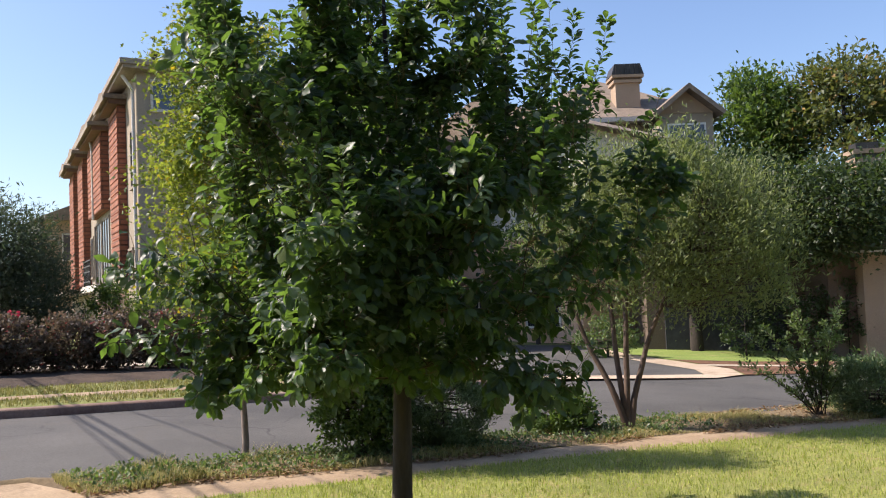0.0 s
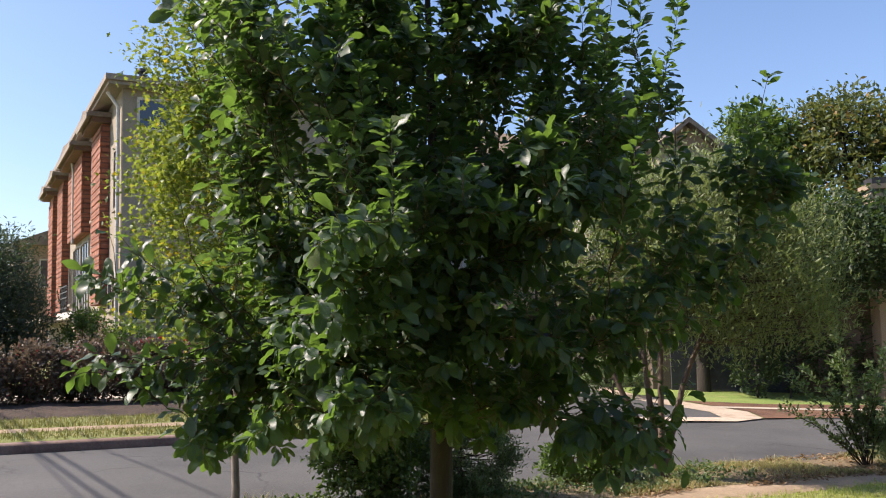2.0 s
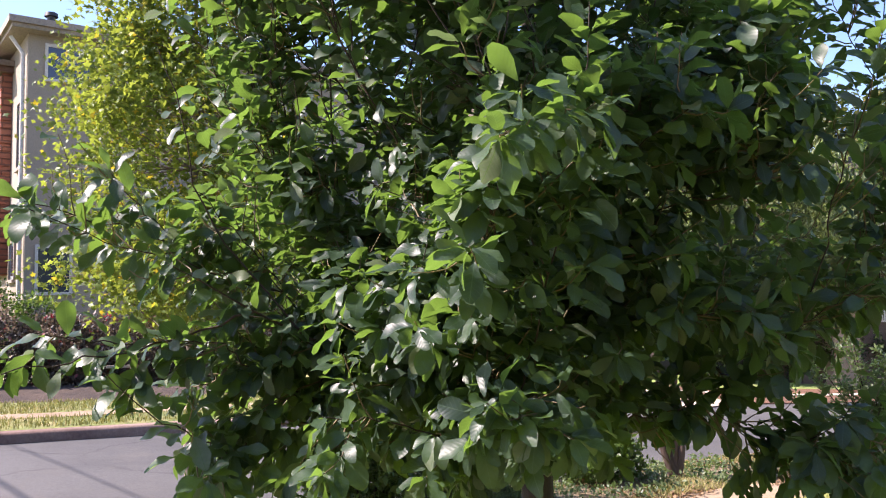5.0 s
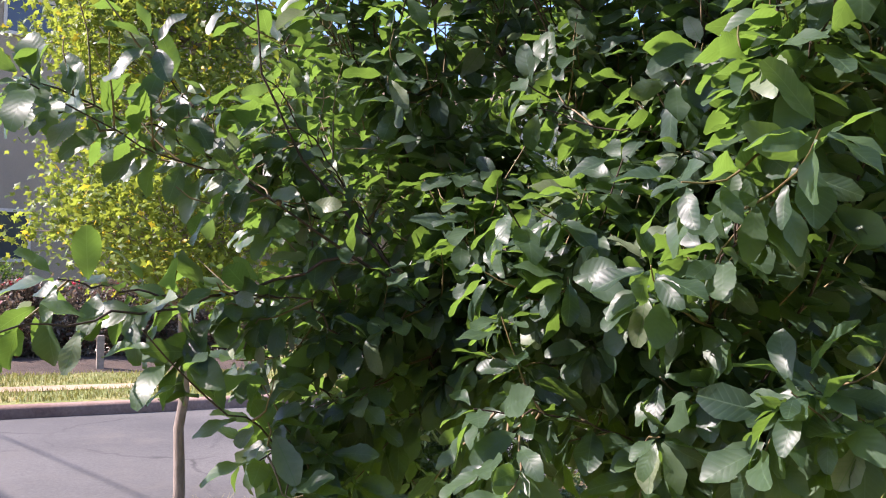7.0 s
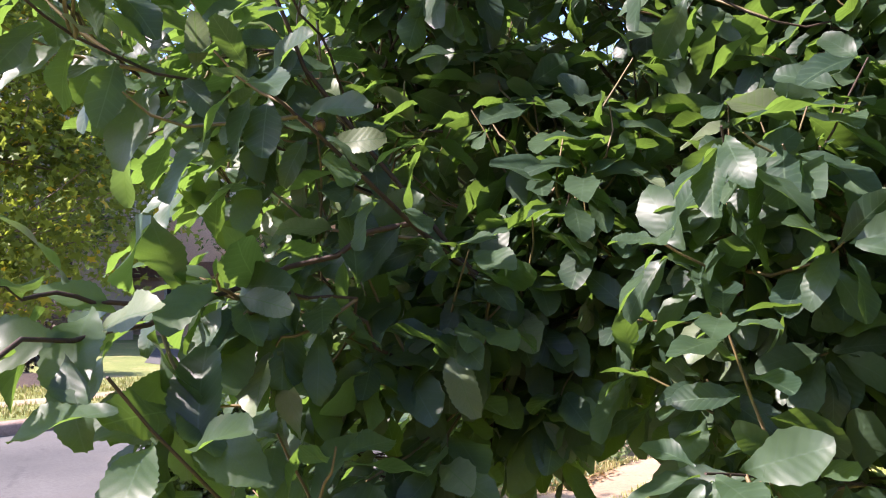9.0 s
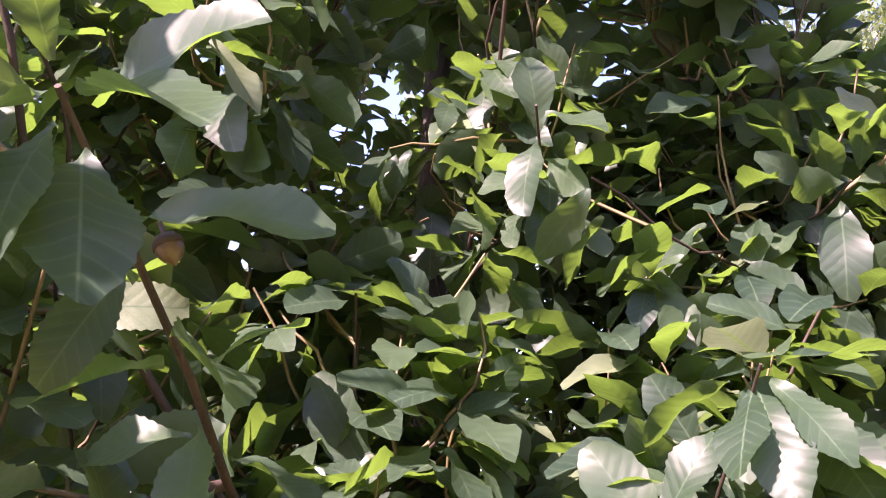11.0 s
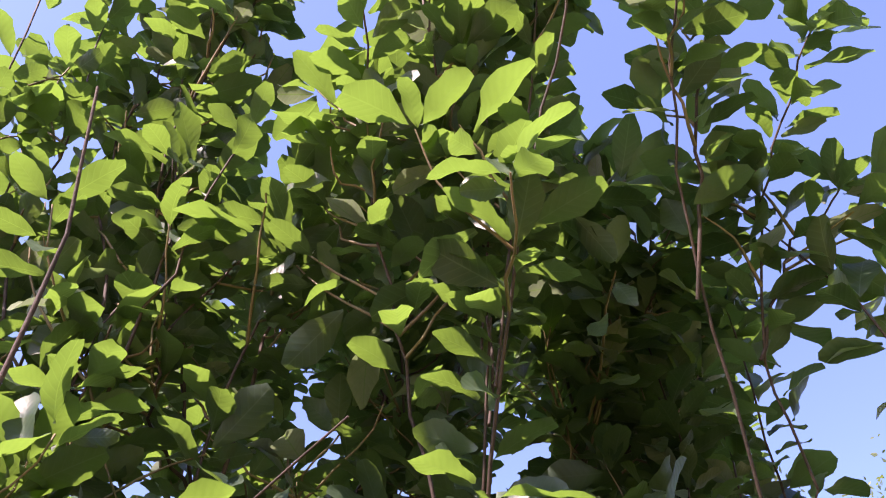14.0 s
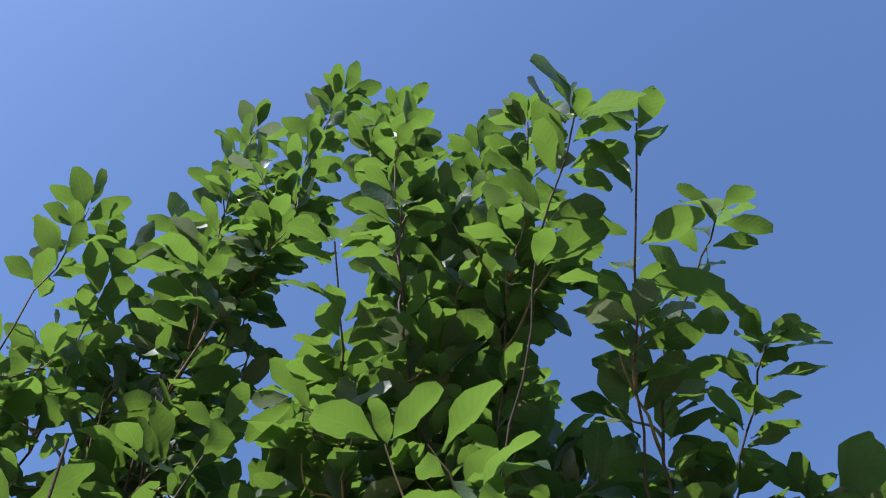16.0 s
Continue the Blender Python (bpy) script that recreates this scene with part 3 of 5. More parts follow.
def main_tree():
    """The broad-leaved young tree that the walk leads to."""
    rng = np.random.default_rng(11)
    base = np.array([-0.06, 6.2, 0.08])
    tree = empty("broadleaf_tree", base, "young broad-leaved tree with dense dark green serrated leaves on a lawn", "tree")
    trunk_pts = np.array([(-0.01, 0, -0.05), (-0.01, 0, 0.05), (0.0, 0, 0.4), (0.02, 0.0, 0.9), (0.025, 0.02, 1.3), (0.025, 0.02, 1.8), (0.01, 0.0, 2.4), (0.01, -0.02, 3.0), (0.0, -0.03, 3.6), (0.0, -0.03, 4.15)]) + base
    t_rad = np.array([0.105, 0.085, 0.072, 0.066, 0.055, 0.043, 0.035, 0.026, 0.018, 0.008])
    soup = Soup()
    tube(soup, trunk_pts, t_rad, 12)
    child("trunk", soup.mesh("trunk", BARK), tree, "dark rough bark")

    def on_trunk(z):
        return np.array([np.interp(z, trunk_pts[:, 2], trunk_pts[:, k]) for k in range(2)] + [z]), float(np.interp(z, trunk_pts[:, 2], t_rad))

    # outer tips of the upright shoots: west flank, crown top, south flank, east flank
    shoots = [
        (-1.47, 6.08, 3.81), (-1.34, 6.05, 3.74), (-1.17, 6.08, 4.00), (-1.30, 6.21, 3.51), (-1.20, 5.94, 3.55), (-1.33, 5.82, 4.31), (-1.25, 5.60, 4.47), (-1.11, 5.48, 4.41),
        (-1.10, 5.86, 3.95), 
    ]
    shoots += [
        (-0.33, 5.00, 2.97), (-0.83, 5.70, 3.34), (-1.08, 5.76, 3.15),
        (1.79, 5.82, 3.13), (1.32, 5.96, 3.03), (0.99, 5.80, 3.74), (1.86, 5.90, 2.53), (0.98, 5.33, 2.88), (-0.40, 5.25, 3.00), (-0.20, 5.39, 3.05), (-0.03, 5.49, 2.97), (-0.57, 5.15, 3.03), (-0.35, 5.43, 3.19), (0.07, 5.55, 2.80), (0.02, 6.10, 3.20), (-0.17, 4.70, 2.65),
        (0.40, 5.90, 3.45), (0.25, 6.30, 3.60), (0.52, 6.40, 3.30), (0.75, 5.60, 3.72), (1.11, 6.10, 3.86), (0.46, 5.70, 3.98), (0.15, 5.45, 3.85), (-0.29, 5.60, 4.06), (-0.63, 5.80, 4.18),
    ]
    shoots += [
        (-0.80, 5.50, 3.64), (-0.45, 5.90, 3.72), (-0.84, 6.30, 3.94), (-0.53, 6.20, 4.22), 
        (0.72, 6.80, 4.17), (1.05, 6.70, 3.76), (0.48, 6.60, 4.38), (-0.22, 6.50, 4.51),
        (1.05, 7.00, 4.20), (1.38, 7.00, 4.05), (1.66, 7.10, 4.02), (1.20, 7.20, 3.80), (1.42, 7.20, 3.55), (0.85, 6.90, 4.30), (1.05, 6.90, 3.60),
    ]
    # tips of the low limbs: west side, heart, south and east sides
    low_limbs = [
        (-1.73, 5.37, 2.12), (-1.69, 5.30, 2.09), (-1.49, 5.41, 2.21), (-1.46, 5.24, 1.63), (-1.26, 5.42, 1.35), (-1.05, 5.77, 1.34), (-0.81, 5.70, 1.99),
        (-0.66, 5.49, 2.12), (-0.77, 5.29, 1.88), (-0.82, 5.57, 1.83), (-0.66, 5.41, 1.82), (-0.53, 5.29, 1.98), (-0.57, 5.30, 1.83), (-0.61, 5.42, 1.69), (-0.57, 5.67, 2.27),
        (-0.67, 5.53, 2.48), (-0.75, 5.50, 2.53), (-0.97, 5.40, 2.59), (-0.95, 5.55, 2.54), (-0.43, 5.27, 2.14), (-0.43, 5.12, 1.78), (-0.71, 5.53, 2.20), (-0.84, 5.25, 1.48),
    ]
    low_limbs += [
        (-0.26, 4.63, 2.25), (-0.41, 4.80, 2.09), (0.51, 5.17, 2.48), (0.14, 5.22, 2.00), (0.51, 5.30, 2.23), (0.90, 5.60, 1.26), (1.38, 6.10, 1.85), (0.02, 5.35, 1.75),
        (-0.30, 5.42, 2.01), (0.81, 5.35, 1.47), (1.29, 5.70, 2.25), (-0.45, 5.55, 1.38), (0.05, 5.55, 1.36), (0.36, 5.60, 1.41), (0.65, 5.60, 1.33), (-0.03, 5.60, 1.85), (1.21, 5.75, 1.25),
        (0.19, 5.00, 2.34), (-0.24, 5.20, 1.51), (0.47, 5.35, 1.78), (1.58, 5.90, 2.04), (0.98, 5.50, 1.86),
    ]
    low_limbs += [(-1.28, 5.6, 1.55), (-1.2, 5.75, 1.75), (-1.3, 5.8, 2.05)]
    # sprays that hang close beside the walker
    close_limbs = [(-1.333, 5.46, 1.695), (-1.274, 5.55, 2.173)]
    limbs = [(np.array(tip), True) for tip in shoots + low_limbs + close_limbs]
    beside_walk = {tip for tip in close_limbs}
    # the rest of the crown
    z_prof, r_prof = [1.1, 1.5, 2.1, 2.8, 3.4, 3.9, 4.4], [1.1, 1.45, 1.65, 1.55, 1.3, 0.95, 0.4]

    stand = np.array([-1.487, 5.02, 1.851])

    def thin_side(p):
        """The crown's open flank towards the east, where sky shows between the shoots."""
        rel = p - stand
        turn = np.degrees(np.arctan2(rel[..., 0], rel[..., 1]))
        rise = np.degrees(np.arctan2(rel[..., 2], np.hypot(rel[..., 0], rel[..., 1])))
        return (turn > np.interp(rise, [25, 29, 31, 36, 42, 45, 49, 55], [72, 72.2, 73.6, 75.5, 78.5, 81, 84, 87])) & (turn < 92) & (rise > 25) & (rise < 60)

    stops = np.array([(-1.36, 4.04, 1.69), (-1.43, 4.3, 1.71), (-1.46, 4.56, 1.73), (-1.48, 4.8, 1.75), (-1.48, 5.05, 1.76), (-1.47, 5.05, 1.83), (-1.48, 5.0, 1.91), (-1.56, 4.9, 1.98)])

    def in_the_way(p):
        """Round the walker's head, and the hollow in the crown before it."""
        p = np.atleast_2d(p)
        gap = np.linalg.norm(p[:, None, :] - stops[None], axis=2)
        return (gap < 0.25).any(1)

    def in_hollow(p, wider=1.0):
        rel = np.atleast_2d(p) - stand
        far, flat_far = np.linalg.norm(rel, axis=1), np.hypot(rel[:, 0], rel[:, 1])
        rise = np.degrees(np.arctan2(rel[:, 2], flat_far))
        ahead = rel[:, 0] * 0.75 + rel[:, 1] * 0.66
        turn = np.degrees(np.arctan2(rel[:, 0], rel[:, 1]))
        before = np.where(rise < 52, ahead > 0.76 * flat_far, ahead > -0.12)
        open_way = np.interp(rise, [-40, 0, 18, 34, 50, 62, 90], [0.62, 0.78, 0.85, 1.15, 1.28, 1.15, 1.05])
        leafy_way = np.interp(rise, [-10, 12, 22, 36, 60], [0.4, 0.42, 0.6, 1.0, 1.05])
        return before & (far < np.where(turn < 38, leafy_way, open_way) * wider)

    for k in range(78):
        z = 1.36 + 3.0 * ((k + 0.5) / 78) ** 0.9
        a = k * 2.399 + rng.uniform(-0.4, 0.4)
        r = np.interp(z, z_prof, r_prof) * rng.uniform(0.62, 1.03) * (0.84 if math.cos(a) < -0.3 else 0.8 if math.cos(a) > 0.4 and z < 2.1 else 1.0)
        p = np.array([base[0] + 0.05 + r * math.cos(a), base[1] + r * math.sin(a) * (1.15 if math.sin(a) > 0.3 else 0.95), z])
        if in_hollow(p)[0] or in_the_way(p)[0] or p[2] > 3.1 and p[0] > 0.75 and p[1] < 6.6 or thin_side(p) or thin_side(p * 0.75 + 0.25 * np.array([-0.1, 6.2, 2.5])):
            continue
        if p[1] < 5.4 and p[0] < -0.5 and p[2] > 2.6 or p[0] > 0.35 and k % 3 == 0:
            continue
        limbs.append((p, False))
    # short inner limbs that fill the crown's heart
    for k in range(80):
        z = 1.42 + 2.2 * ((k + 0.5) / 80)
        a = k * 2.399 + 1.0
        r = np.interp(z, z_prof, r_prof) * rng.uniform(0.28, 0.85)
        p = np.array([base[0] + r * math.cos(a), base[1] + r * math.sin(a) * 0.95, z + rng.uniform(-0.1, 0.1)])
        if not thin_side(p) and not in_hollow(p)[0] and not (p[0] > 0.3 and k % 2):
            limbs.append((p, False))
    toward = np.array(SUN_DIR)

    def in_gap(p, wide):
        """Sunny gaps in the crown, through which low sprays are lit."""
        p = np.atleast_2d(p)
        hit = np.zeros(len(p), bool)
        for *spray, room in ((-0.43, 5.12, 1.78, 1.2), (-0.25, 4.75, 2.25, 1.0), (-0.66, 5.49, 2.12, 1.4), (-0.77, 5.29, 1.88, 1.5), (-0.53, 5.29, 1.98, 1.4), (-0.63, 5.40, 1.82, 1.2), (-0.57, 5.67, 2.27, 1.2),
                             (-0.26, 5.20, 2.36, 1.0), (-0.82, 5.57, 1.83, 1.2), (-0.41, 4.80, 2.09, 1.3), (-1.54, 5.10, 1.61, 1.2)):
            rel = p - np.array(spray)
            run = rel @ toward
            hit |= (run > 0.1) & (np.linalg.norm(rel - run[:, None] * toward, axis=1) < wide * room)
        return hit

    twigs = Soup()
    feet, ways, faces, size, close = [], [], [], [], []

    more = np.random.default_rng(77)

    def dress(path, start, step, length, reach=0.9, fall=0.15, thin=0.0, g=rng, keep=False, beside=False):
        p, a, u = leaves_along(path, start, step, length, g, reach, fall)
        z = length * np.clip(g.normal(1.0, 0.16, len(p)), 0.55, 1.4)
        ok = ~thin_side(p + a * z[:, None] * 0.5) | (g.random(len(p)) < thin)
        feet.append(p[ok]), ways.append(a[ok]), faces.append(u[ok]), size.append(z[ok]), close.append(np.full((ok.sum(), 2), (beside, keep)))

    # each limb springs from the nearest wood below it
    wood_at = [np.array([*on_trunk(z)[0]]) for z in np.arange(1.22, 3.6, 0.12)]
    wood_of = [(-1, on_trunk(z)[1]) for z in np.arange(1.22, 3.6, 0.12)]
    limbs.sort(key=lambda l: np.hypot(l[0][0] - base[0], l[0][1] - base[1]) + 0.35 * (l[0][2] - 1.2) * (l[0][2] > 2.55) + 0.5 * l[1])
    # limbs with a course of their own: the two beside the walker, three scaffold limbs, and the tall shoots on the south side
    courses = [
        ([(-0.028, 6.2, 1.302), (-0.392, 6.0, 1.457), (-0.903, 5.67, 1.678), (-1.079, 5.56, 1.785), (-1.245, 5.44, 1.881), (-1.313, 5.39, 1.939)], None),
        ([(-0.05, 6.2, 1.5), (-0.18, 5.75, 1.96), (-0.3, 5.4, 2.31), (-0.4, 5.2, 2.62)], None),
        ([(-0.05, 6.2, 1.7), (-0.51, 5.75, 2.22), (-0.72, 5.52, 2.52), (-0.82, 5.45, 2.75)], None),
        ([(-0.05, 6.2, 1.8), (-0.6, 6.05, 2.33), (-1.0, 5.95, 2.92), (-1.12, 5.92, 3.15)], None),
        ([(-0.903, 5.67, 1.678), (-1.15, 5.68, 1.95), (-1.28, 5.63, 2.16), (-1.30, 5.56, 2.38), (-1.33, 5.52, 2.51), (-1.37, 5.5, 2.62)], (0, 0.6)),
        ([(-0.72, 5.52, 2.52), (-0.86, 5.38, 2.76), (-0.94, 5.27, 2.95), (-1.0, 5.19, 3.06), (-1.08, 5.1, 3.17), (-1.15, 5.0, 3.28)], (2, 0.75)),
        ([(-0.35, 5.3, 2.46), (-0.62, 5.22, 2.82), (-0.76, 5.16, 3.02), (-0.95, 5.02, 3.19), (-1.08, 4.92, 3.31)], (1, 0.8)),
        ([(-0.62, 5.22, 2.82), (-0.76, 5.12, 3.08), (-0.8, 5.0, 3.24), (-0.86, 4.89, 3.33)], (6, 0.35)),
        ([(-0.4, 5.2, 2.62), (-0.5, 5.2, 2.78), (-0.57, 5.13, 2.92), (-0.62, 5.06, 3.05), (-0.69, 4.93, 3.17)], (1, 0.9)),
        ([(-0.5, 5.2, 2.78), (-0.53, 5.1, 2.93), (-0.53, 4.99, 3.0)], (8, 0.3)),
        ([(-0.7, 5.6, 2.5), (-0.92, 5.59, 2.92), (-1.05, 5.51, 3.1), (-1.2, 5.44, 3.29)], (2, 0.75)),
        ([(-0.76, 5.49, 2.62), (-0.79, 5.47, 2.9), (-0.92, 5.47, 3.08), (-1.06, 5.4, 3.25), (-1.17, 5.34, 3.38)], (2, 0.85)),
        ([(-0.8, 5.47, 2.7), (-0.88, 5.4, 3.1), (-0.95, 5.35, 3.5), (-0.97, 5.3, 4.06)], (2, 0.9)),
        ([(-0.8, 5.45, 2.64), (-0.85, 5.36, 3.0), (-0.95, 5.25, 3.3), (-1.08, 5.1, 3.65)], (2, 0.85)),
        ([(-1.079, 5.56, 1.785), (-1.3, 5.54, 1.70), (-1.457, 5.415, 1.655), (-1.578, 5.24, 1.65), (-1.65, 5.07, 1.63)], (0, 0.72)),
        ([(-1.40, 5.47, 1.68), (-1.52, 5.42, 1.70), (-1.64, 5.3, 1.72)], (14, 0.5)),
    ]
    beside_own = {0, 4, 14, 15}
    open_own = {6, 7, 8, 9}
    own_course = []
    for c, mother in courses:
        c = np.array(c)
        reach = np.r_[0, np.cumsum(np.linalg.norm(np.diff(c, axis=0), axis=1))]
        even = np.stack([np.interp(np.linspace(0, reach[-1], 46), reach, c[:, k]) for k in range(3)], -1)
        for _ in range(6):
            even[1:-1] = (even[:-2] + even[1:-1] * 2 + even[2:]) / 4
        own_course.append((even[::3] + rng.normal(0, 0.004, (16, 3)), mother))
    limbs = [(c[-1], True) for c, mother in own_course] + limbs
    plan = []
    for n, (tip, chief) in enumerate(limbs):
        upright = tip[2] > 2.55
        at = np.array(wood_at)
        rel = tip - at
        flat_way = np.hypot(rel[:, 0], rel[:, 1])
        cost = np.linalg.norm(rel, axis=1) + 1.6 * np.maximum(0, at[:, 2] - (tip[2] - flat_way * (0.8 if upright else 0.3) - 0.05)) + 4.0 * (np.linalg.norm(rel, axis=1) < 0.34) + (2.5 * np.maximum(0, 1.2 - rel[:, 2]) if upright and chief else 0.0)
        by_walk = tuple(float(round(v, 4)) for v in tip) in beside_walk
        t = np.linspace(0, 1, 16)[:, None]
        wander = np.cumsum(rng.normal(0, 0.012, (16, 3)), axis=0) * np.sin(np.pi * t)
        # the cheapest wood, and the course from it, that keeps out of the hollow
        least = 1e9
        for k_try in np.argsort(cost)[:90]:
            if cost[k_try] > least:
                break
            for far_out, high in ((0.72, 0.34), (0.5, 0.55), (0.3, 0.6)) if upright else ((0.5, 0.62), (0.4, 0.25), (0.6, 0.85)):
                a = at[k_try]
                knee = a + np.array([rel[k_try][0] * far_out, rel[k_try][1] * far_out, rel[k_try][2] * high])
                way = (1 - t) ** 2 * a + 2 * t * (1 - t) * knee + t * t * tip + wander
                crossed = in_the_way(way[:-1]).sum() + (0 if by_walk else 1.5 * in_hollow(way).sum() + 0.7 * in_hollow(way[:-4], 1.3).sum())
                if cost[k_try] + 0.8 * crossed < least:
                    least, k, path = cost[k_try] + 0.8 * crossed, k_try, way
        if n < len(own_course):
            path = own_course[n][0]
        mother = own_course[n][1] if n < len(own_course) and own_course[n][1] else wood_of[2 + n] if n < len(own_course) else wood_of[k]
        length = float(np.linalg.norm(np.diff(path, axis=0), axis=1).sum())
        plan.append([path, length, mother, chief, upright, length])
        for i in range(3, 13):
            if np.linalg.norm(path[i] - stand) > 0.95:
                wood_at.append(path[i])
                wood_of.append((n, i / 15))
    for row in reversed(plan):
        if row[2][0] >= 0:
            plan[row[2][0]][5] += row[5]
    thick = []
    for path, length, (mother, place), chief, upright, load in plan:
        cap = place * 0.5 if mother < 0 else thick[mother] * (1 - place) * 0.9 + 0.0016
        thick.append(max(0.0022, min(cap, 0.0022 + 0.0021 * load**0.6, 0.0062 if upright and chief and length < 1.9 else 0.012)))
    hem = [-1.6, -1.33, -1.27, -1.1, -1.0, -0.9], [1.5, 1.47, 1.2, 1.17, 1.27, 1.06]
    gone = set()
    for n, ((path, length, mother, chief, upright, load), r0) in enumerate(zip(plan, thick)):
        tip = path[-1]
        by_walk = n in beside_own or tuple(float(round(v, 4)) for v in limbs[n][0]) in beside_walk
        if mother[0] in gone or not chief and thin_side(path).mean() > 0.3 or in_hollow(path).sum() > 3 and not by_walk and n >= len(own_course):
            gone.add(n)
            continue
        wood = Soup()
        tube(wood, path, r0 + (0.0016 - r0) * np.linspace(0, 1, 16), 6)
        child("limb", wood.mesh("limb", BARK_RED), tree)
        far = np.linalg.norm(tip - stand) > 2.6 and tip[2] > 3.2
        own_shoot = 5 <= n < len(own_course)
        blade = 0.082 if n == 0 else 0.098 if by_walk or n in (5, 6) else 0.082 if upright and chief else 0.094
        dress(path, length * (0.4 if by_walk and n < 14 else 0.12 if chief else 0.26), 0.026 if by_walk else 0.02, blade, 0.95, 0.0 if upright else 0.15 if tip[0] < -1.4 else 0.55, 1.0 if chief else 0.45 * (tip[2] < 2.4), keep=by_walk or own_shoot or chief and not upright and tip[0] < -1.4, beside=by_walk or own_shoot)
        if upright and chief and n not in (6, 7, 9) and not (tip[0] < -1.0 and tip[1] > 5.75):
            dress(path, length * 0.2, 0.026, 0.074, 0.95, 0.0, 1.0, more)
        low = tip[2] < 1.75
        beside = tip[0] < -0.55 and tip[1] < 5.75
        for i in range(5 if n in open_own else 2 if n >= 14 and own_shoot else int(6 + length * 12) if own_shoot else int(3 + length * 5) if upright and chief else int(3 + length * 10) if beside else int(6 + length * 15)):
            u = rng.uniform(0.12, 0.6 if upright and chief else 0.95) ** 0.8
            j = u * 15
            q = path[int(j)] * (1 - j % 1) + path[min(15, int(j) + 1)] * (j % 1)
            g = unit(path[min(15, int(j) + 1)] - path[max(0, int(j) - 1)])
            side = rng.normal(0, 1, 3)
            side = unit(side - g * (side @ g))
            way = unit(g * 0.5 + side * 0.75 + np.array([0, 0, -0.15 if low else 0.35]))
            ln = rng.uniform(0.14, 0.38) * (1.1 - 0.5 * u) * (0.58 if q[2] > 2.9 else 1.0)
            end = q + way * ln
            mid = (q + end) / 2
            if end[1] < 4.72 and end[0] < -0.6 or thin_side(end) or in_the_way(end)[0] or in_hollow(np.array([mid, end])).any() and not own_shoot:
                continue
            if mid[2] < 1.22 and np.hypot(mid[0] - base[0], mid[1] - base[1]) < 0.8:
                continue
            if in_gap(np.array([q, mid, end]), 0.15).any() or end[2] < np.interp(end[0], *hem):
                continue
            tw = curve(q, end, 0.02, 6, rng, 0.006)
            tube(twigs, tw, np.linspace(0.003, 0.0014, 6), 4)
            dress(tw, 0.03, 0.025, 0.088 if not far else 0.076, 0.9, 0.55 if tip[2] < 2.3 else 0.12, 0.3 if chief else 0.0, keep=own_shoot, beside=own_shoot)
    tagged(child("twig", twigs.mesh("twig", TWIG), tree, "thin green-brown twigs"), kind="stuff")
    feet, ways, faces, size = map(np.concatenate, (feet, ways, faces, size))
    lit = ~in_gap(feet + ways * size[:, None] * 0.5, 0.12)
    # thinner leaves up the sunny side, so that the front sprays are dappled
    rel = feet - np.array([-0.12, 5.2, 1.99])
    run = rel @ toward
    lit &= ~((run > 0.3) & (np.linalg.norm(rel - run[:, None] * toward, axis=1) < 0.45)) | (rng.random(len(feet)) < 0.6)
    feet, ways, faces, size = feet[lit], ways[lit], faces[lit], size[lit]
    close = np.concatenate(close)[lit]
    # the flank beside the walk is thin: few sprays, and daylight between them
    west = feet[:, 0] + 0.2 * (feet[:, 1] - 5.5)
    # gaps low on the east side and high on the north-west side, through which the street and the sky show
    x, y, z = feet.T
    share = np.where((x > 0.45) & (z < 2.5), 0.62, 1.0) * np.where(z < 1.95, np.interp(x, [1.05, 1.4], [1.0, 0.3]), 1.0)
    share = np.where((x > 0.78) & (x < 1.12) & (z > 1.98) & (z < 2.5), 0.25, share)
    share = np.where((x < -0.25) & (y > 5.55) & (z > 2.15) & (z < 3.3), 0.68, share)
    share = np.where((x > 0.9) & (y < 6.6) & (z > 2.85), 0.5, share)
    share = np.where((y > 5.7) & (x < -0.8) & (z > 2.5) & (z < 3.45), 0.38, share)
    share = share * np.where((x > -1.0) & (x < 0.2) & (y > 5.5) & (y < 6.8) & (z > 2.2) & (z < 3.2), 0.78, 1.0)
    hole = np.hypot(x + 1.04, 0.8 * (z - 1.9))
    share = share * np.where((y > 5.3) & (x < -0.6), np.interp(hole, [0.09, 0.16, 0.32], [0.3, 0.6, 1.0]), 1.0)
    # a gap before the trunk
    rel = feet - stand
    turn = np.degrees(np.arctan2(rel[:, 0], rel[:, 1]))
    rise = np.degrees(np.arctan2(rel[:, 2], np.hypot(rel[:, 0], rel[:, 1])))
    share = np.where((np.abs(turn - 50.6) < 2.6) & (rise > 8) & (rise < 27) & (x < -0.1), 0.2, share)
    airy = close[:, 1] | (rng.random(len(feet)) < share)
    airy &= close[:, 1] | (feet[:, 2] > 2.9) | (rng.random(len(feet)) < np.interp(west, [-1.45, -1.36, -1.2, -1.0], [0.15, 0.3, 0.7, 1.0]))
    feet, ways, faces, size, close = feet[airy], ways[airy], faces[airy], size[airy], close[airy, 0]
    tips = feet + ways * size[:, None]
    # a hollow stays open where the walker comes near the crown
    clear = ~(in_the_way(feet) | in_the_way(tips)) & (close | ~(in_hollow(feet, 0.88) | in_hollow(tips, 0.88)))
    clear &= feet[:, 2] > np.interp(feet[:, 0], *hem)
    clear &= (np.hypot(feet[:, 0] - base[0], feet[:, 1] - base[1]) > 0.6) | (feet[:, 2] > 1.16)
    clear &= (feet[:, 0] < -0.25) | (feet[:, 0] > 0.55) | (feet[:, 1] > 5.9) | (feet[:, 2] > 1.36)
    feet, ways, faces, size = feet[clear], ways[clear], faces[clear], size[clear]
    axes = leaf_frames(ways, faces, rng, 0.42)
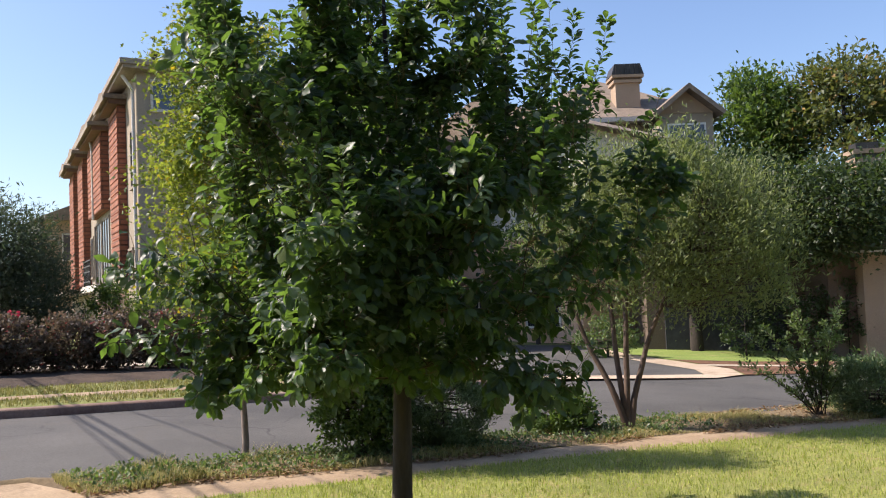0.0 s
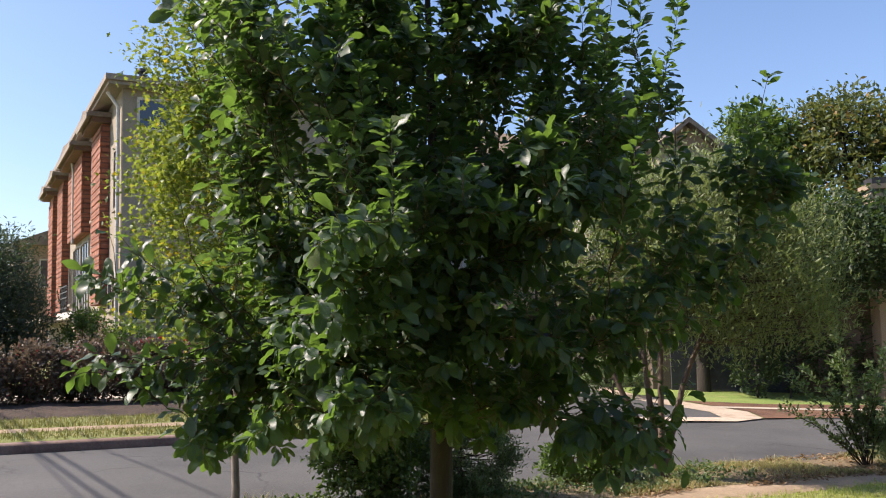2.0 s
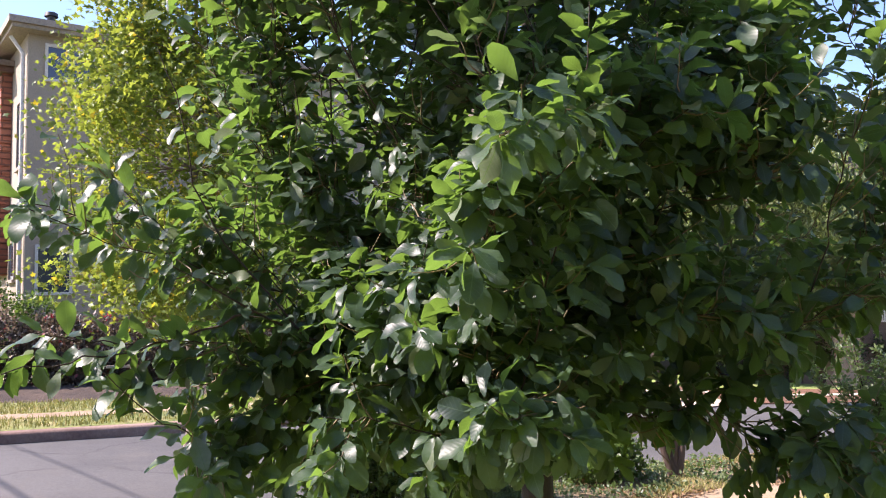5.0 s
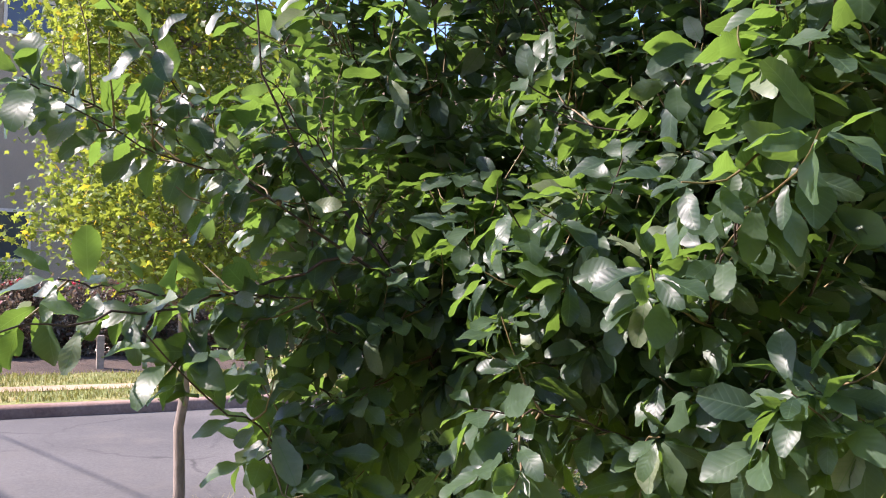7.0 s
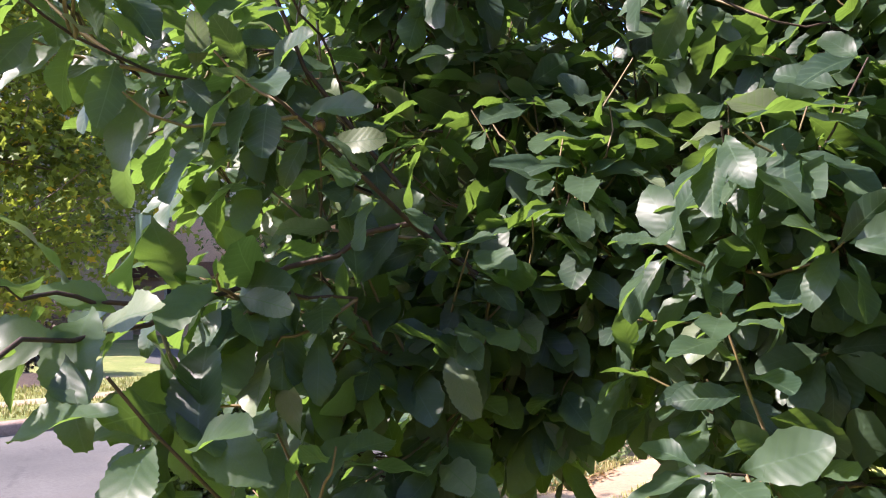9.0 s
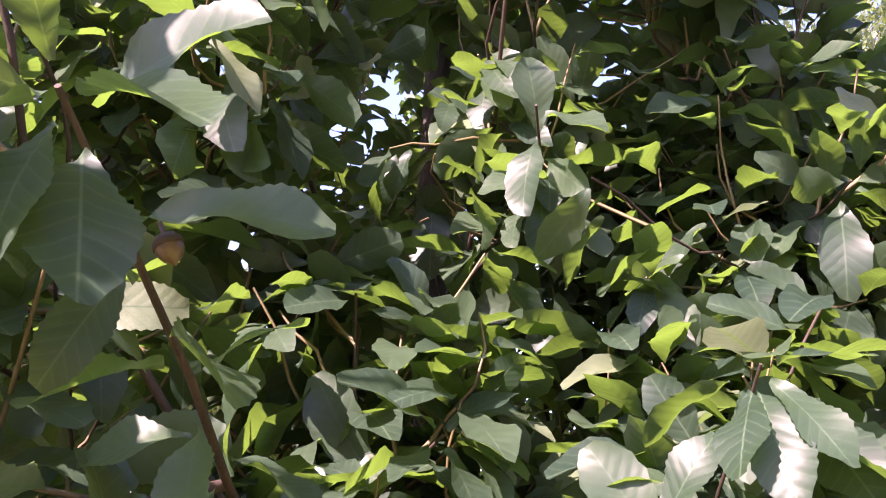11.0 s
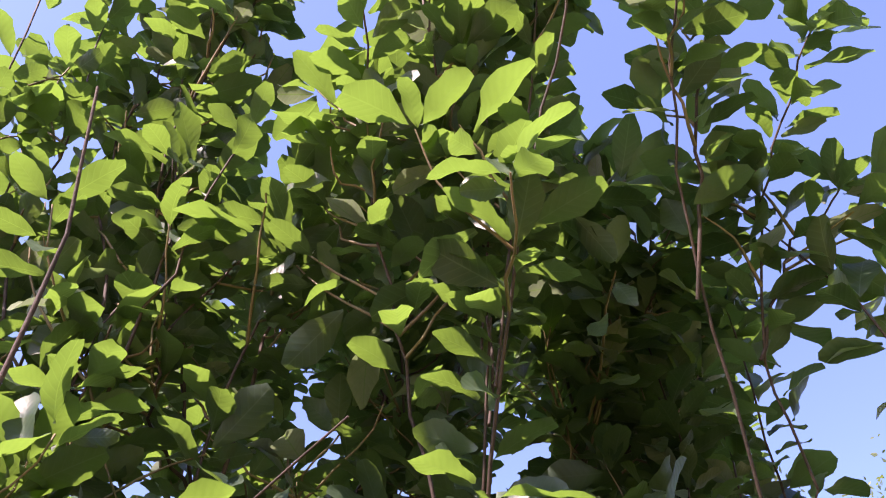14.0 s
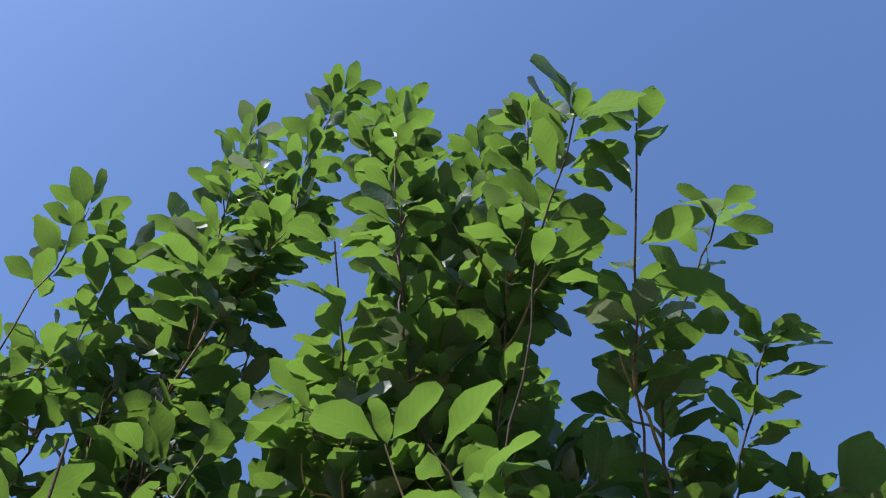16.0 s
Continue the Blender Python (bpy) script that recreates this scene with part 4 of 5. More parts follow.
    kind = rng.integers(0, len(BROAD), len(feet))
    order = np.argsort(np.linalg.norm(feet - stand - np.array([0.25, 0.2, 0.15]), axis=1))
    near, mid, rest = order[:300], order[300:2800], order[2800:]
    soup = Soup()
    for k, shape in enumerate(BROAD):
        pick = rest[kind[rest] == k]
        scatter(soup, shape, feet[pick], axes[pick], size[pick])
        pick = mid[kind[mid] == k]
        scatter(soup, BROAD_FINE[k], feet[pick], axes[pick], size[pick])
    tagged(child("foliage", soup.mesh("foliage", LEAF), tree, "dense glossy dark green leaves"), kind="stuff")
    meshes = []
    for v, f, uv in BROAD_NEAR:
        one = Soup()
        one.add(v, f, uv)
        meshes.append(one.mesh("leaf", LEAF))
    # an acorn in its cup at the near limb
    profile = [(0.0, 0.0005), (0.012, 0.004), (0.0158, 0.011), (0.0152, 0.019), (0.011, 0.027), (0.004, 0.032), (0.0006, 0.036)]
    cup_line = [(0.0028, -0.018), (0.0028, -0.004), (0.011, -0.001), (0.0165, 0.006), (0.0172, 0.0125), (0.0158, 0.0125)]
    seat = Vector((-1.232, 5.426, 1.892))
    hang = Vector((0.25, -0.35, -0.9)).normalized().to_track_quat("Z", "Y").to_matrix()
    for name, line, mat, text in (("acorn", profile, ACORN, "smooth brown acorn"), ("acorn_cup", cup_line, BARK_RED, "rough grey-brown acorn cup")):
        one = Soup()
        ring = [seat + hang @ Vector((r * math.cos(a), r * math.sin(a), h)) * 0.45 for r, h in line for a in np.arange(14) * math.tau / 14]
        one.add([tuple(p) for p in ring], [[j * 14 + i, j * 14 + (i + 1) % 14, (j + 1) * 14 + (i + 1) % 14, (j + 1) * 14 + i] for j in range(len(line) - 1) for i in range(14)])
        child(name, one.mesh(name, mat), tree, text)
    inv = world_of(tree).inverted()
    for i in near:
        m = Matrix([[*axes[i][r] * size[i], feet[i][r]] for r in range(3)] + [[0, 0, 0, 1]])
        ob = new("leaf", meshes[kind[i]])
        ob.parent = tree
        ob.matrix_parent_inverse = inv
        ob.matrix_basis = m
    return tree


main_tree()


def cloud_tree(name, base, stems, clumps, leaf, leaf_mat, bark, size, per, label, category="tree", seed=1, droop=0.0, clump_r=0.35, stem_r=0.05, upright=0.3, group="", flat=0.8, shell=0.5):
    """A tree or shrub: tapered stems, a limb to every clump, leaves round each limb's end.
    clumps: (x, y, z, rx, ry, rz, count) lobes of the crown, from the base."""
    rng = np.random.default_rng(seed)
    base = np.asarray(base, float)
    base = base + np.array([0, 0, fall(base[0])])
    tree = empty(name, base, label, category, group)
    ends = []
    for k, st in enumerate(stems):
        pts = np.array([(0, 0, -0.04), *st]) + base
        fine = np.stack([np.interp(np.linspace(0, len(pts) - 1, 14), np.arange(len(pts)), pts[:, c]) for c in range(3)], -1)
        fine[1:] += np.cumsum(rng.normal(0, 0.008, (13, 3)), axis=0)
        soup = Soup()
        tube(soup, fine, np.linspace(stem_r, stem_r * 0.3, 14), 9)
        child("trunk" if len(stems) == 1 else "stem", soup.mesh("stem", bark), tree)
        ends.append(fine)
    wood, soup = Soup(), Soup()
    nodes = np.concatenate([e[6:] for e in ends])
    for x, y, z, rx, ry, rz, count in clumps:
        v = unit(rng.normal(0, 1, (count, 3)))
        rad = rng.uniform(shell, 1.0, (count, 1)) ** 0.6
        cent = np.array([x, y, z]) + v * rad * np.array([rx, ry, rz]) + base
        for c in cent:
            d2 = np.linalg.norm(nodes - c, axis=1) + np.maximum(0, nodes[:, 2] - c[2]) * 1.5
            a = nodes[np.argmin(d2)]
            path = curve(a, c, 0.06 * np.linalg.norm(c - a), 6, rng, 0.02)
            tube(wood, path, np.linspace(max(0.006, stem_r * 0.12), 0.003, 6), 4)
            out = unit(c - a)
            n = int(per * rng.uniform(0.6, 1.4))
            p = c + rng.normal(0, clump_r * 0.5, (n, 3)) * np.array([1, 1, flat]) + out * rng.uniform(-0.5, 0.7, (n, 1)) * clump_r
            way = unit(rng.normal(0, 0.8, (n, 3)) + out * 0.5 + np.array([0, 0, upright - droop]))
            ax = leaf_frames(way, np.tile([[0, 0, 1.0]], (n, 1)), rng, 0.8)
            scatter(soup, leaf, p, ax, size * np.clip(rng.normal(1, 0.22, n), 0.5, 1.6))
    tagged(child("branch", wood.mesh("branch", bark), tree), kind="stuff")
    tagged(child("crown", soup.mesh("crown", leaf_mat), tree), kind="stuff")
    return tree


def star_leaf():
    """A five-lobed maple leaf."""
    r = [0.12, 0.55, 0.42, 0.95, 0.5, 1.0, 0.5, 0.95, 0.42, 0.55]
    v = [(0.0, 0.0, 0.0)]
    for k, q in enumerate(r):
        a = math.pi + k * 2 * math.pi / 10
        v.append((0.5 + 0.5 * q * math.cos(a), 0.55 * q * math.sin(a), -0.1 * q * q))
    v[0] = (0.45, 0.0, 0.03)
    return np.array(v), np.array([(0, k + 1, (k + 1) % 10 + 1) for k in range(10)]), np.array([(a, 0.5 + b) for a, b, _ in v])


STAR = star_leaf()
NARROW, OVAL, ROUND = small_leaf(0.13), small_leaf(0.26), small_leaf(0.38)

# street-side young maple
cloud_tree("young_maple", (-2.165, 9.6, 0.03), [[(0, 0, 0.4), (0.02, 0, 0.9), (-0.02, 0.0, 1.6), (0.0, 0.02, 2.6), (0.02, 0, 3.6), (0, 0, 4.6)]],
           [(0.0, 0, 1.95, 0.95, 0.9, 0.6, 90), (-0.05, 0, 3.0, 1.05, 0.95, 0.9, 130), (-0.1, 0, 4.3, 0.75, 0.6, 0.75, 60)], STAR, LEAF_YELLOW, BARK_GREY, 0.062, 100,
           "slim young maple with yellow-green turning leaves beside the street", seed=3, clump_r=0.24, stem_r=0.042, droop=0.4, shell=0.3)
# crape myrtle with several stems
cloud_tree("multi_stem_tree", (2.38, 11.45, 0.05), [[(-0.15, 0, 0.4), (-0.45, 0.1, 1.1), (-0.75, 0.2, 2.0), (-0.9, 0.3, 2.9)], [(0.02, 0, 0.5), (0.05, -0.05, 1.3), (0.1, 0.1, 2.3), (0.2, 0.2, 3.3)],
           [(0.1, 0, 0.45), (0.35, 0.1, 1.2), (0.8, 0.2, 2.1), (1.2, 0.3, 2.8)], [(-0.08, 0.05, 0.4), (-0.15, 0.2, 1.2), (-0.2, 0.5, 2.2), (-0.2, 0.6, 3.1)]],
           [(0.7, 0.3, 2.4, 1.6, 1.2, 0.75, 120), (0.6, 0.3, 2.95, 1.4, 1.1, 0.65, 100), (-0.6, 0.3, 2.8, 0.7, 0.8, 0.7, 46), (0.1, 0.2, 1.85, 1.2, 0.8, 0.4, 46), (1.5, 0.2, 2.2, 0.85, 0.8, 0.8, 60), (0.4, 0.3, 3.35, 1.0, 0.9, 0.45, 50), (1.7, 0.3, 2.8, 0.7, 0.7, 0.6, 36)], NARROW, LEAF_WILLOW, BARK_MYRTLE, 0.075, 95,
           "multi-stemmed small tree with narrow olive-green leaves on the verge", seed=5, clump_r=0.22, stem_r=0.05, upright=0.9, flat=1.7)
# tall open shrub and low bushes on the verge
def wand_shrub(base, tips, seed):
    """An open shrub: slender leafy wands that fan out from one foot."""
    rng = np.random.default_rng(seed)
    base = np.array([base[0], base[1], base[2] + fall(base[0])])
    shrub = empty("tall_shrub", base, "tall open shrub with upright leafy shoots on the verge", "shrub")
    leaves = Soup()
    for dx, h in tips:
        tip = base + np.array([dx, rng.uniform(-0.35, 0.35), h])
        t = np.linspace(0, 1, 14)[:, None]
        knee = base + np.array([dx * 0.35, 0, h * 0.6])
        path = (1 - t) ** 2 * (base + rng.normal(0, 0.03, 3) * np.array([1, 1, 0]) - np.array([0, 0, 0.03])) + 2 * t * (1 - t) * knee + t * t * tip + np.cumsum(rng.normal(0, 0.006, (14, 3)), axis=0)
        wand = Soup()
        tube(wand, path, np.linspace(0.011, 0.003, 14), 5)
        child("stem", wand.mesh("stem", BARK_RED), shrub)
        ways = [path]
        for i in range(int(4 + h * 5)):
            u = int(rng.integers(3, 12))
            ways.append(curve(path[u], path[u] + unit(np.array([rng.normal(0, 0.7), rng.normal(0, 0.7), 0.9])) * rng.uniform(0.1, 0.3), 0.0, 5, rng, 0.005))
        for way in ways:
            p, a, up = leaves_along(way, 0.03 if len(way) < 14 else h * 0.25, 0.016, 0.065, rng, 0.8, -0.1)
            scatter(leaves, OVAL, p, leaf_frames(a, up, rng, 0.5), 0.065 * np.clip(rng.normal(1, 0.2, len(p)), 0.5, 1.4))
    tagged(child("foliage", leaves.mesh("foliage", LEAF_SHRUB), shrub), kind="stuff")


wand_shrub((5.3, 12.75, 0.03), [(-0.3, 2.05), (0.25, 1.7), (-1.05, 1.25), (-0.65, 1.3), (-1.1, 0.8), (0.35, 1.2), (0.6, 0.8), (-0.1, 1.5), (-0.4, 1.0), (0.1, 1.0), (-0.75, 0.6), (0.45, 1.5), (-0.2, 0.8), (0.2, 0.6)], 7)
cloud_tree("feathery_bush", (6.25, 12.95, 0.0), [[(0, 0, 0.3), (0.05, 0, 0.6)]], [(0, 0, 0.42, 0.8, 0.6, 0.42, 150)], NARROW, LEAF_FEATHER, BARK_RED, 0.055, 120,
           "low feathery grey-green bush on the verge", "bush", seed=8, clump_r=0.12, stem_r=0.02, upright=1.2)
cloud_tree("leafy_bush", (-0.85, 9.65, 0.02), [[(0, 0, 0.3), (0, 0, 0.8)], [(0.2, 0, 0.3), (0.3, 0, 0.8)]], [(0, 0, 0.48, 0.46, 0.42, 0.48, 110), (0.2, 0, 0.9, 0.34, 0.3, 0.3, 40)], OVAL, LEAF_BUSH, BARK_RED, 0.06, 70,
           "dense dark green leafy bush at the verge", "bush", seed=9, clump_r=0.14, stem_r=0.02)
cloud_tree("grey_bush", (0.05, 10.15, 0.02), [[(0, 0, 0.3), (0, 0, 0.6)]], [(0, 0, 0.42, 0.55, 0.45, 0.45, 150)], NARROW, LEAF_FEATHER, BARK_RED, 0.05, 130,
           "rounded grey-green fine-leaved bush on the verge", "bush", seed=10, clump_r=0.1, stem_r=0.02, upright=1.0)
cloud_tree("low_bush", (1.42, 11.2, 0.03), [[(0, 0, 0.2), (0, 0, 0.45)]], [(0, 0, 0.25, 0.48, 0.35, 0.24, 80)], OVAL, LEAF_BUSH, BARK_RED, 0.06, 50,
           "low leafy green bush beside the verge tree", "bush", seed=12, clump_r=0.1, stem_r=0.015)
# hedge across the street: one bush after another
for k in range(17):
    r = random.Random(30 + k)
    s, d = -7.5 + k * 0.95 + r.uniform(-0.15, 0.15), 18.75 + r.uniform(-0.12, 0.12)
    h = r.uniform(1.1, 1.35)
    tree = cloud_tree("rose_bush", sd(s, d, 0.18), [[(-0.05, 0, 0.35), (-0.2, 0, 0.8)], [(0.05, 0, 0.35), (0.2, 0, 0.8)], [(0, 0.05, 0.4), (0.02, 0.1, 0.9)]],
                      [(0, 0, h * 0.52, 0.68, 0.5, h * 0.48, 110), (0, 0, 0.2, 0.6, 0.42, 0.16, 26)], OVAL, LEAF_HEDGE, BARK, 0.08, 46, "dusty reddish-green flowering bush in the hedge row", "bush", seed=60 + k, clump_r=0.13, stem_r=0.018, group="hedge bushes")
    if k in (9, 12, 13):
        g = np.random.default_rng(k)
        c = np.array(sd(s, d, 0.18 + h)) + np.array([0, 0, fall(sd(s, d)[0])]) + g.normal(0, 0.12, (7, 3)) * np.array([1, 1, 0.4])
        for q in c:
            w = unit(g.normal(0, 1, (9, 3)) + np.array([0, 0, 0.6]))
            soup = Soup()
            scatter(soup, ROUND, np.tile(q, (9, 1)), leaf_frames(w, w, g, 0.6), np.full(9, 0.055))
            child("blossom", soup.mesh("blossom", PETAL), tree, "crimson blossom")
# round shrubs by the townhouse wall
for k, (x, y, h) in enumerate(((-8.2, 22.2, 1.5), (-9.6, 23.0, 1.9))):
    cloud_tree("foundation_shrub", (x, y, 0.1), [[(0, 0, 0.4), (0, 0, 1.0)]], [(0, 0, h * 0.55, 0.75, 0.7, h * 0.45, 70)], OVAL, LEAF_BUSH, BARK, 0.09, 40,
               "rounded green shrub against the townhouse", "shrub", seed=90 + k, clump_r=0.2, stem_r=0.03)
# distant trees
cloud_tree("street_tree", (-13.0, 21.5, 0.0), [[(0, 0, 1.0), (0.1, 0, 2.2), (0, 0.1, 3.6)]], [(0.0, 0, 2.5, 2.7, 2.3, 1.7, 230), (1.3, 0, 1.3, 1.5, 1.2, 1.1, 70)], NARROW, LEAF_STREET, BARK, 0.13, 170,
           "dark green street tree beside the townhouse", seed=14, clump_r=0.5, stem_r=0.13)
cloud_tree("shade_tree", (6.6, 25.0, 0.0), [[(0, 0, 1.4), (0.1, -0.3, 3.0), (0.6, -0.8, 5.0)]], [(0.0, -0.5, 4.2, 2.8, 2.6, 1.5, 130), (2.7, -3.0, 3.7, 1.6, 1.6, 1.2, 100)], OVAL, LEAF_DARK, BARK, 0.13, 150,
           "spreading dark shade tree in the front yard across the street", seed=15, clump_r=0.6, stem_r=0.2, droop=0.3)
for k, (x, y, h, w, mat) in enumerate(((12.9, 38.5, 11.5, 2.2, LEAF_OAK), (16.4, 37.5, 12.2, 2.9, LEAF_AUTUMN), (21.4, 36.0, 12.0, 3.4, LEAF_AUTUMN), (17.2, 30.0, 8.2, 3.0, LEAF_OAK), (24.9, 33.0, 11.0, 3.8, LEAF_OAK))):
    cloud_tree("tall_tree", (x, y, 0.0), [[(0, 0, h * 0.25), (0.1, 0, h * 0.55), (0, 0.1, h * 0.9)]], [(0, 0, h * 0.62, w, w, h * 0.36, 170), (0.2, 0, h * 0.82, w * 0.6, w * 0.6, h * 0.17, 60)], OVAL, mat, BARK, 0.245, 60,
               "tall leafy tree behind the houses", seed=20 + k, clump_r=0.75, stem_r=0.25, group="trees behind the houses")
cloud_tree("lawn_tree", (8.0, 7.0, 0.0), [[(0, 0, 1.2), (0.1, 0, 3.0), (0, 0.1, 6.2)]], [(0, 0, 4.4, 2.6, 2.6, 2.8, 300), (0.6, -0.5, 6.4, 2.0, 2.0, 1.7, 150)], OVAL, LEAF_OLIVE, BARK_GREY, 0.075, 190,
           "sunlit olive-green small-leaved tree beyond the crown", seed=33, clump_r=0.5, stem_r=0.13, upright=0.6, shell=0.1)
for k, (x, y, h) in enumerate(((2.2, 27.5, 5.2), (-2.6, 27.0, 5.6), (-6.5, 26.0, 5.0))):
    cloud_tree("yard_tree", (x, y, 0.0), [[(0, 0, 1.4), (0.1, 0, 2.6), (0, 0.1, h * 0.85)]], [(0, 0, h * 0.68, 1.5, 1.4, h * 0.28, 60)], OVAL, LEAF_OAK, BARK, 0.13, 55,
               "small leafy yard tree before the peach house", seed=40 + k, clump_r=0.4, stem_r=0.08, group="yard trees")


# ---- buildings ----
def window(parent, m, x0, x1, z0, z1, y=0.0, bars=1, frame_mat=None, label=""):
    """A window set in a wall facing -y of the frame m."""
    fm = frame_mat or TRIM
    w = boxpart("window", fm, parent, m, (x0 - 0.07, x1 + 0.07, y - 0.05, y + 0.12, z1, z1 + 0.08), (x0 - 0.09, x1 + 0.09, y - 0.09, y + 0.12, z0 - 0.08, z0),
                (x0 - 0.07, x0, y - 0.05, y + 0.12, z0, z1), (x1, x1 + 0.07, y - 0.05, y + 0.12, z0, z1), label=label)
    boxpart("pane", GLASS, w, m, (x0, x1, y - 0.02, y - 0.004, z0, z1))
    for i in range(bars):
        xm = x0 + (x1 - x0) * (i + 1) / (bars + 1)
        boxpart("glazing_bar", fm, w, m, (xm - 0.02, xm + 0.02, y - 0.045, y - 0.021, z0, z1))
    return w


def townhouse():
    """Three storeys: shaded stucco front to the street, brick bays down its sunny side."""
    corner = (-9.24, 24.0, 0.38)
    front = Matrix.Translation(corner) @ pose(0, 0, 0, 0, 0, ROAD)
    side = front @ pose(0, 0, 0, 0, 0, -90)
    house = empty("townhouse", corner, "three-storey tan stucco townhouse with red brick bays and overhanging eaves", "house")
    boxpart("wall", STUCCO, house, front, (0, 9.5, 0, 22.8, -0.3, 8.1))
    s = Soup()
    v = [tuple(front @ Vector(p)) for p in ((-0.42, -0.4, 8.34), (10.0, -0.4, 8.34), (10.0, 23.3, 8.34), (-0.42, 23.3, 8.34), (4.7, 4.5, 9.2), (4.7, 18.5, 9.2))]
    s.add(v, [[0, 1, 4], [2, 3, 5]])
    s.add(v, [[1, 2, 5, 4], [3, 0, 4, 5]])
    roof = child("roof", s.mesh("roof", SHINGLE, False), house)
    boxpart("eave", FASCIA, house, front, (-0.42, 10.0, -0.4, 23.3, 8.1, 8.33), label="pale fascia and soffit")
    boxpart("gutter", FASCIA, house, front, (-0.5, -0.422, -0.44, 23.3, 8.2, 8.36), (-0.5, 10.0, -0.48, -0.402, 8.2, 8.36), label="pale metal gutter")
    s = Soup()
    tube(s, [front @ Vector((0.62, 0.6, z)) for z in (8.3, 8.78)], [0.1, 0.1], 10)
    tube(s, [front @ Vector((0.62, 0.6, z)) for z in (8.78, 8.88)], [0.17, 0.15], 10)
    child("roof_vent", s.mesh("roof_vent", IRON), roof)
    window(house, front, 0.45, 1.5, 7.02, 7.82, bars=0, label="pale framed upper window")
    window(house, front, 3.2, 4.3, 7.02, 7.82, bars=0)
    window(house, front, 0.3, 1.02, 1.72, 2.8, bars=0, label="pale framed lower window")
    window(house, front, 3.2, 4.2, 1.72, 2.8, bars=0)
    window(house, front, 5.6, 6.8, 4.2, 5.4, bars=0)
    # the side's frame runs backwards along x, so b metres from the corner is x = -b
    for b0, b1, z0, z1 in ((0.5, 1.15, 4.85, 6.5), (1.3, 2.05, 2.05, 3.0)):
        window(house, side, -b1, -b0, z0, z1, bars=0, frame_mat=FASCIA)
    for b0, b1, z0, z1, out in ((2.3, 4.2, 2.2, 7.58, 0.24), (6.6, 10.9, 4.75, 7.55, 0.27), (13.1, 15.2, 2.0, 7.58, 0.27), (17.5, 19.6, 2.0, 7.58, 0.27)):
        bay = boxpart("brick_bay", BRICK, house, side, (-b1, -b0, -out, 0.0, z0, z1), label="red brick facing")
        for i in range(int((z1 - z0 - 0.05) / 0.205)):
            z = z0 + 0.02 + i * 0.205
            boxpart("brick_course", BRICK, bay, side, (-b1 - 0.025 - 0.008 * (i % 2), -b0 + 0.025 + 0.008 * (i % 3), -out - 0.03 - 0.006 * (i % 2), -0.003, z, z + 0.17))
        # a small roof of its own caps each bay under the eave
        cap = Soup()
        prism(cap, side, [(-b1 - 0.3, z1 + 0.3), (-b1 - 0.3, z1 + 0.16), (-b0 + 0.3, z1 + 0.16), (-b0 + 0.3, z1 + 0.3), ((-b0 - b1) / 2, z1 + 0.56)], -out - 0.42, -0.002)
        bay_roof = child("bay_roof", cap.mesh("bay_roof", SHINGLE, False), house)
        boxpart("bay_fascia", FASCIA, bay_roof, side, (-b1 - 0.32, -b0 + 0.32, -out - 0.46, -out - 0.422, z1 + 0.08, z1 + 0.24))
        boxpart("bay_soffit", TRIM_BROWN, bay_roof, side, (-b1 - 0.2, -b0 + 0.2, -out - 0.3, -0.004, z1 + 0.004, z1 + 0.156))
    for b0, b1, z0, z1 in ((4.7, 6.1, 5.1, 7.1), (6.75, 8.85, 2.12, 4.5), (9.2, 11.3, 2.12, 4.5), (11.9, 12.8, 2.5, 4.1), (11.5, 12.8, 5.2, 7.2), (15.7, 17.1, 5.2, 7.2), (15.7, 17.1, 2.5, 4.2)):
        window(house, side, -b1, -b0, z0, z1, bars=2 if b1 - b0 > 1.5 else 1, frame_mat=FASCIA)
    bal = boxpart("balcony", TRIM, house, side, (-9.6, -4.3, -0.75, -0.002, 1.84, 2.06), label="balcony slab with dark iron railing")
    for i in range(19):
        boxpart("baluster", IRON, bal, side, (-9.0 + i * 0.13, -8.98 + i * 0.13, -0.7, -0.68, 2.06, 2.95))
    for z in (2.2, 2.55, 2.75, 2.95):
        boxpart("rail", IRON, bal, side, (-9.05, -6.6, -0.71, -0.67, z, z + 0.04))
    boxpart("porch_roof", FASCIA, house, side, (-22.5, -12.0, -1.1, -0.004, 1.78, 1.98))
    for b in (12.2, 15.6, 19.0, 22.3):
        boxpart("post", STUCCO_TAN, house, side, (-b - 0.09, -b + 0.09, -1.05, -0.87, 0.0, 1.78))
    for b0, b1 in ((2.4, 4.4), (5.2, 7.4), (8.2, 10.6)):
        boxpart("garage_door", TRIM_BROWN, house, side, (-b1, -b0, -0.05, 0.02, 0.0, 1.72))
    s = Soup()
    tube(s, [side @ Vector((-0.14, -0.09, z)) for z in (0.1, 2, 4, 6, 7.6)] + [side @ Vector((-0.14, -0.38, 8.0))], [0.05] * 6, 8)
    child("downpipe", s.mesh("downpipe", TRIM), house)
    s = Soup()
    tube(s, [side @ Vector((-9.0, -0.32, z)) for z in (4.6, 5.4, 6.2, 7.2)] + [side @ Vector((-9.0, -0.42, 7.9))], [0.045] * 5, 8)
    child("downpipe", s.mesh("downpipe", TRIM), house)


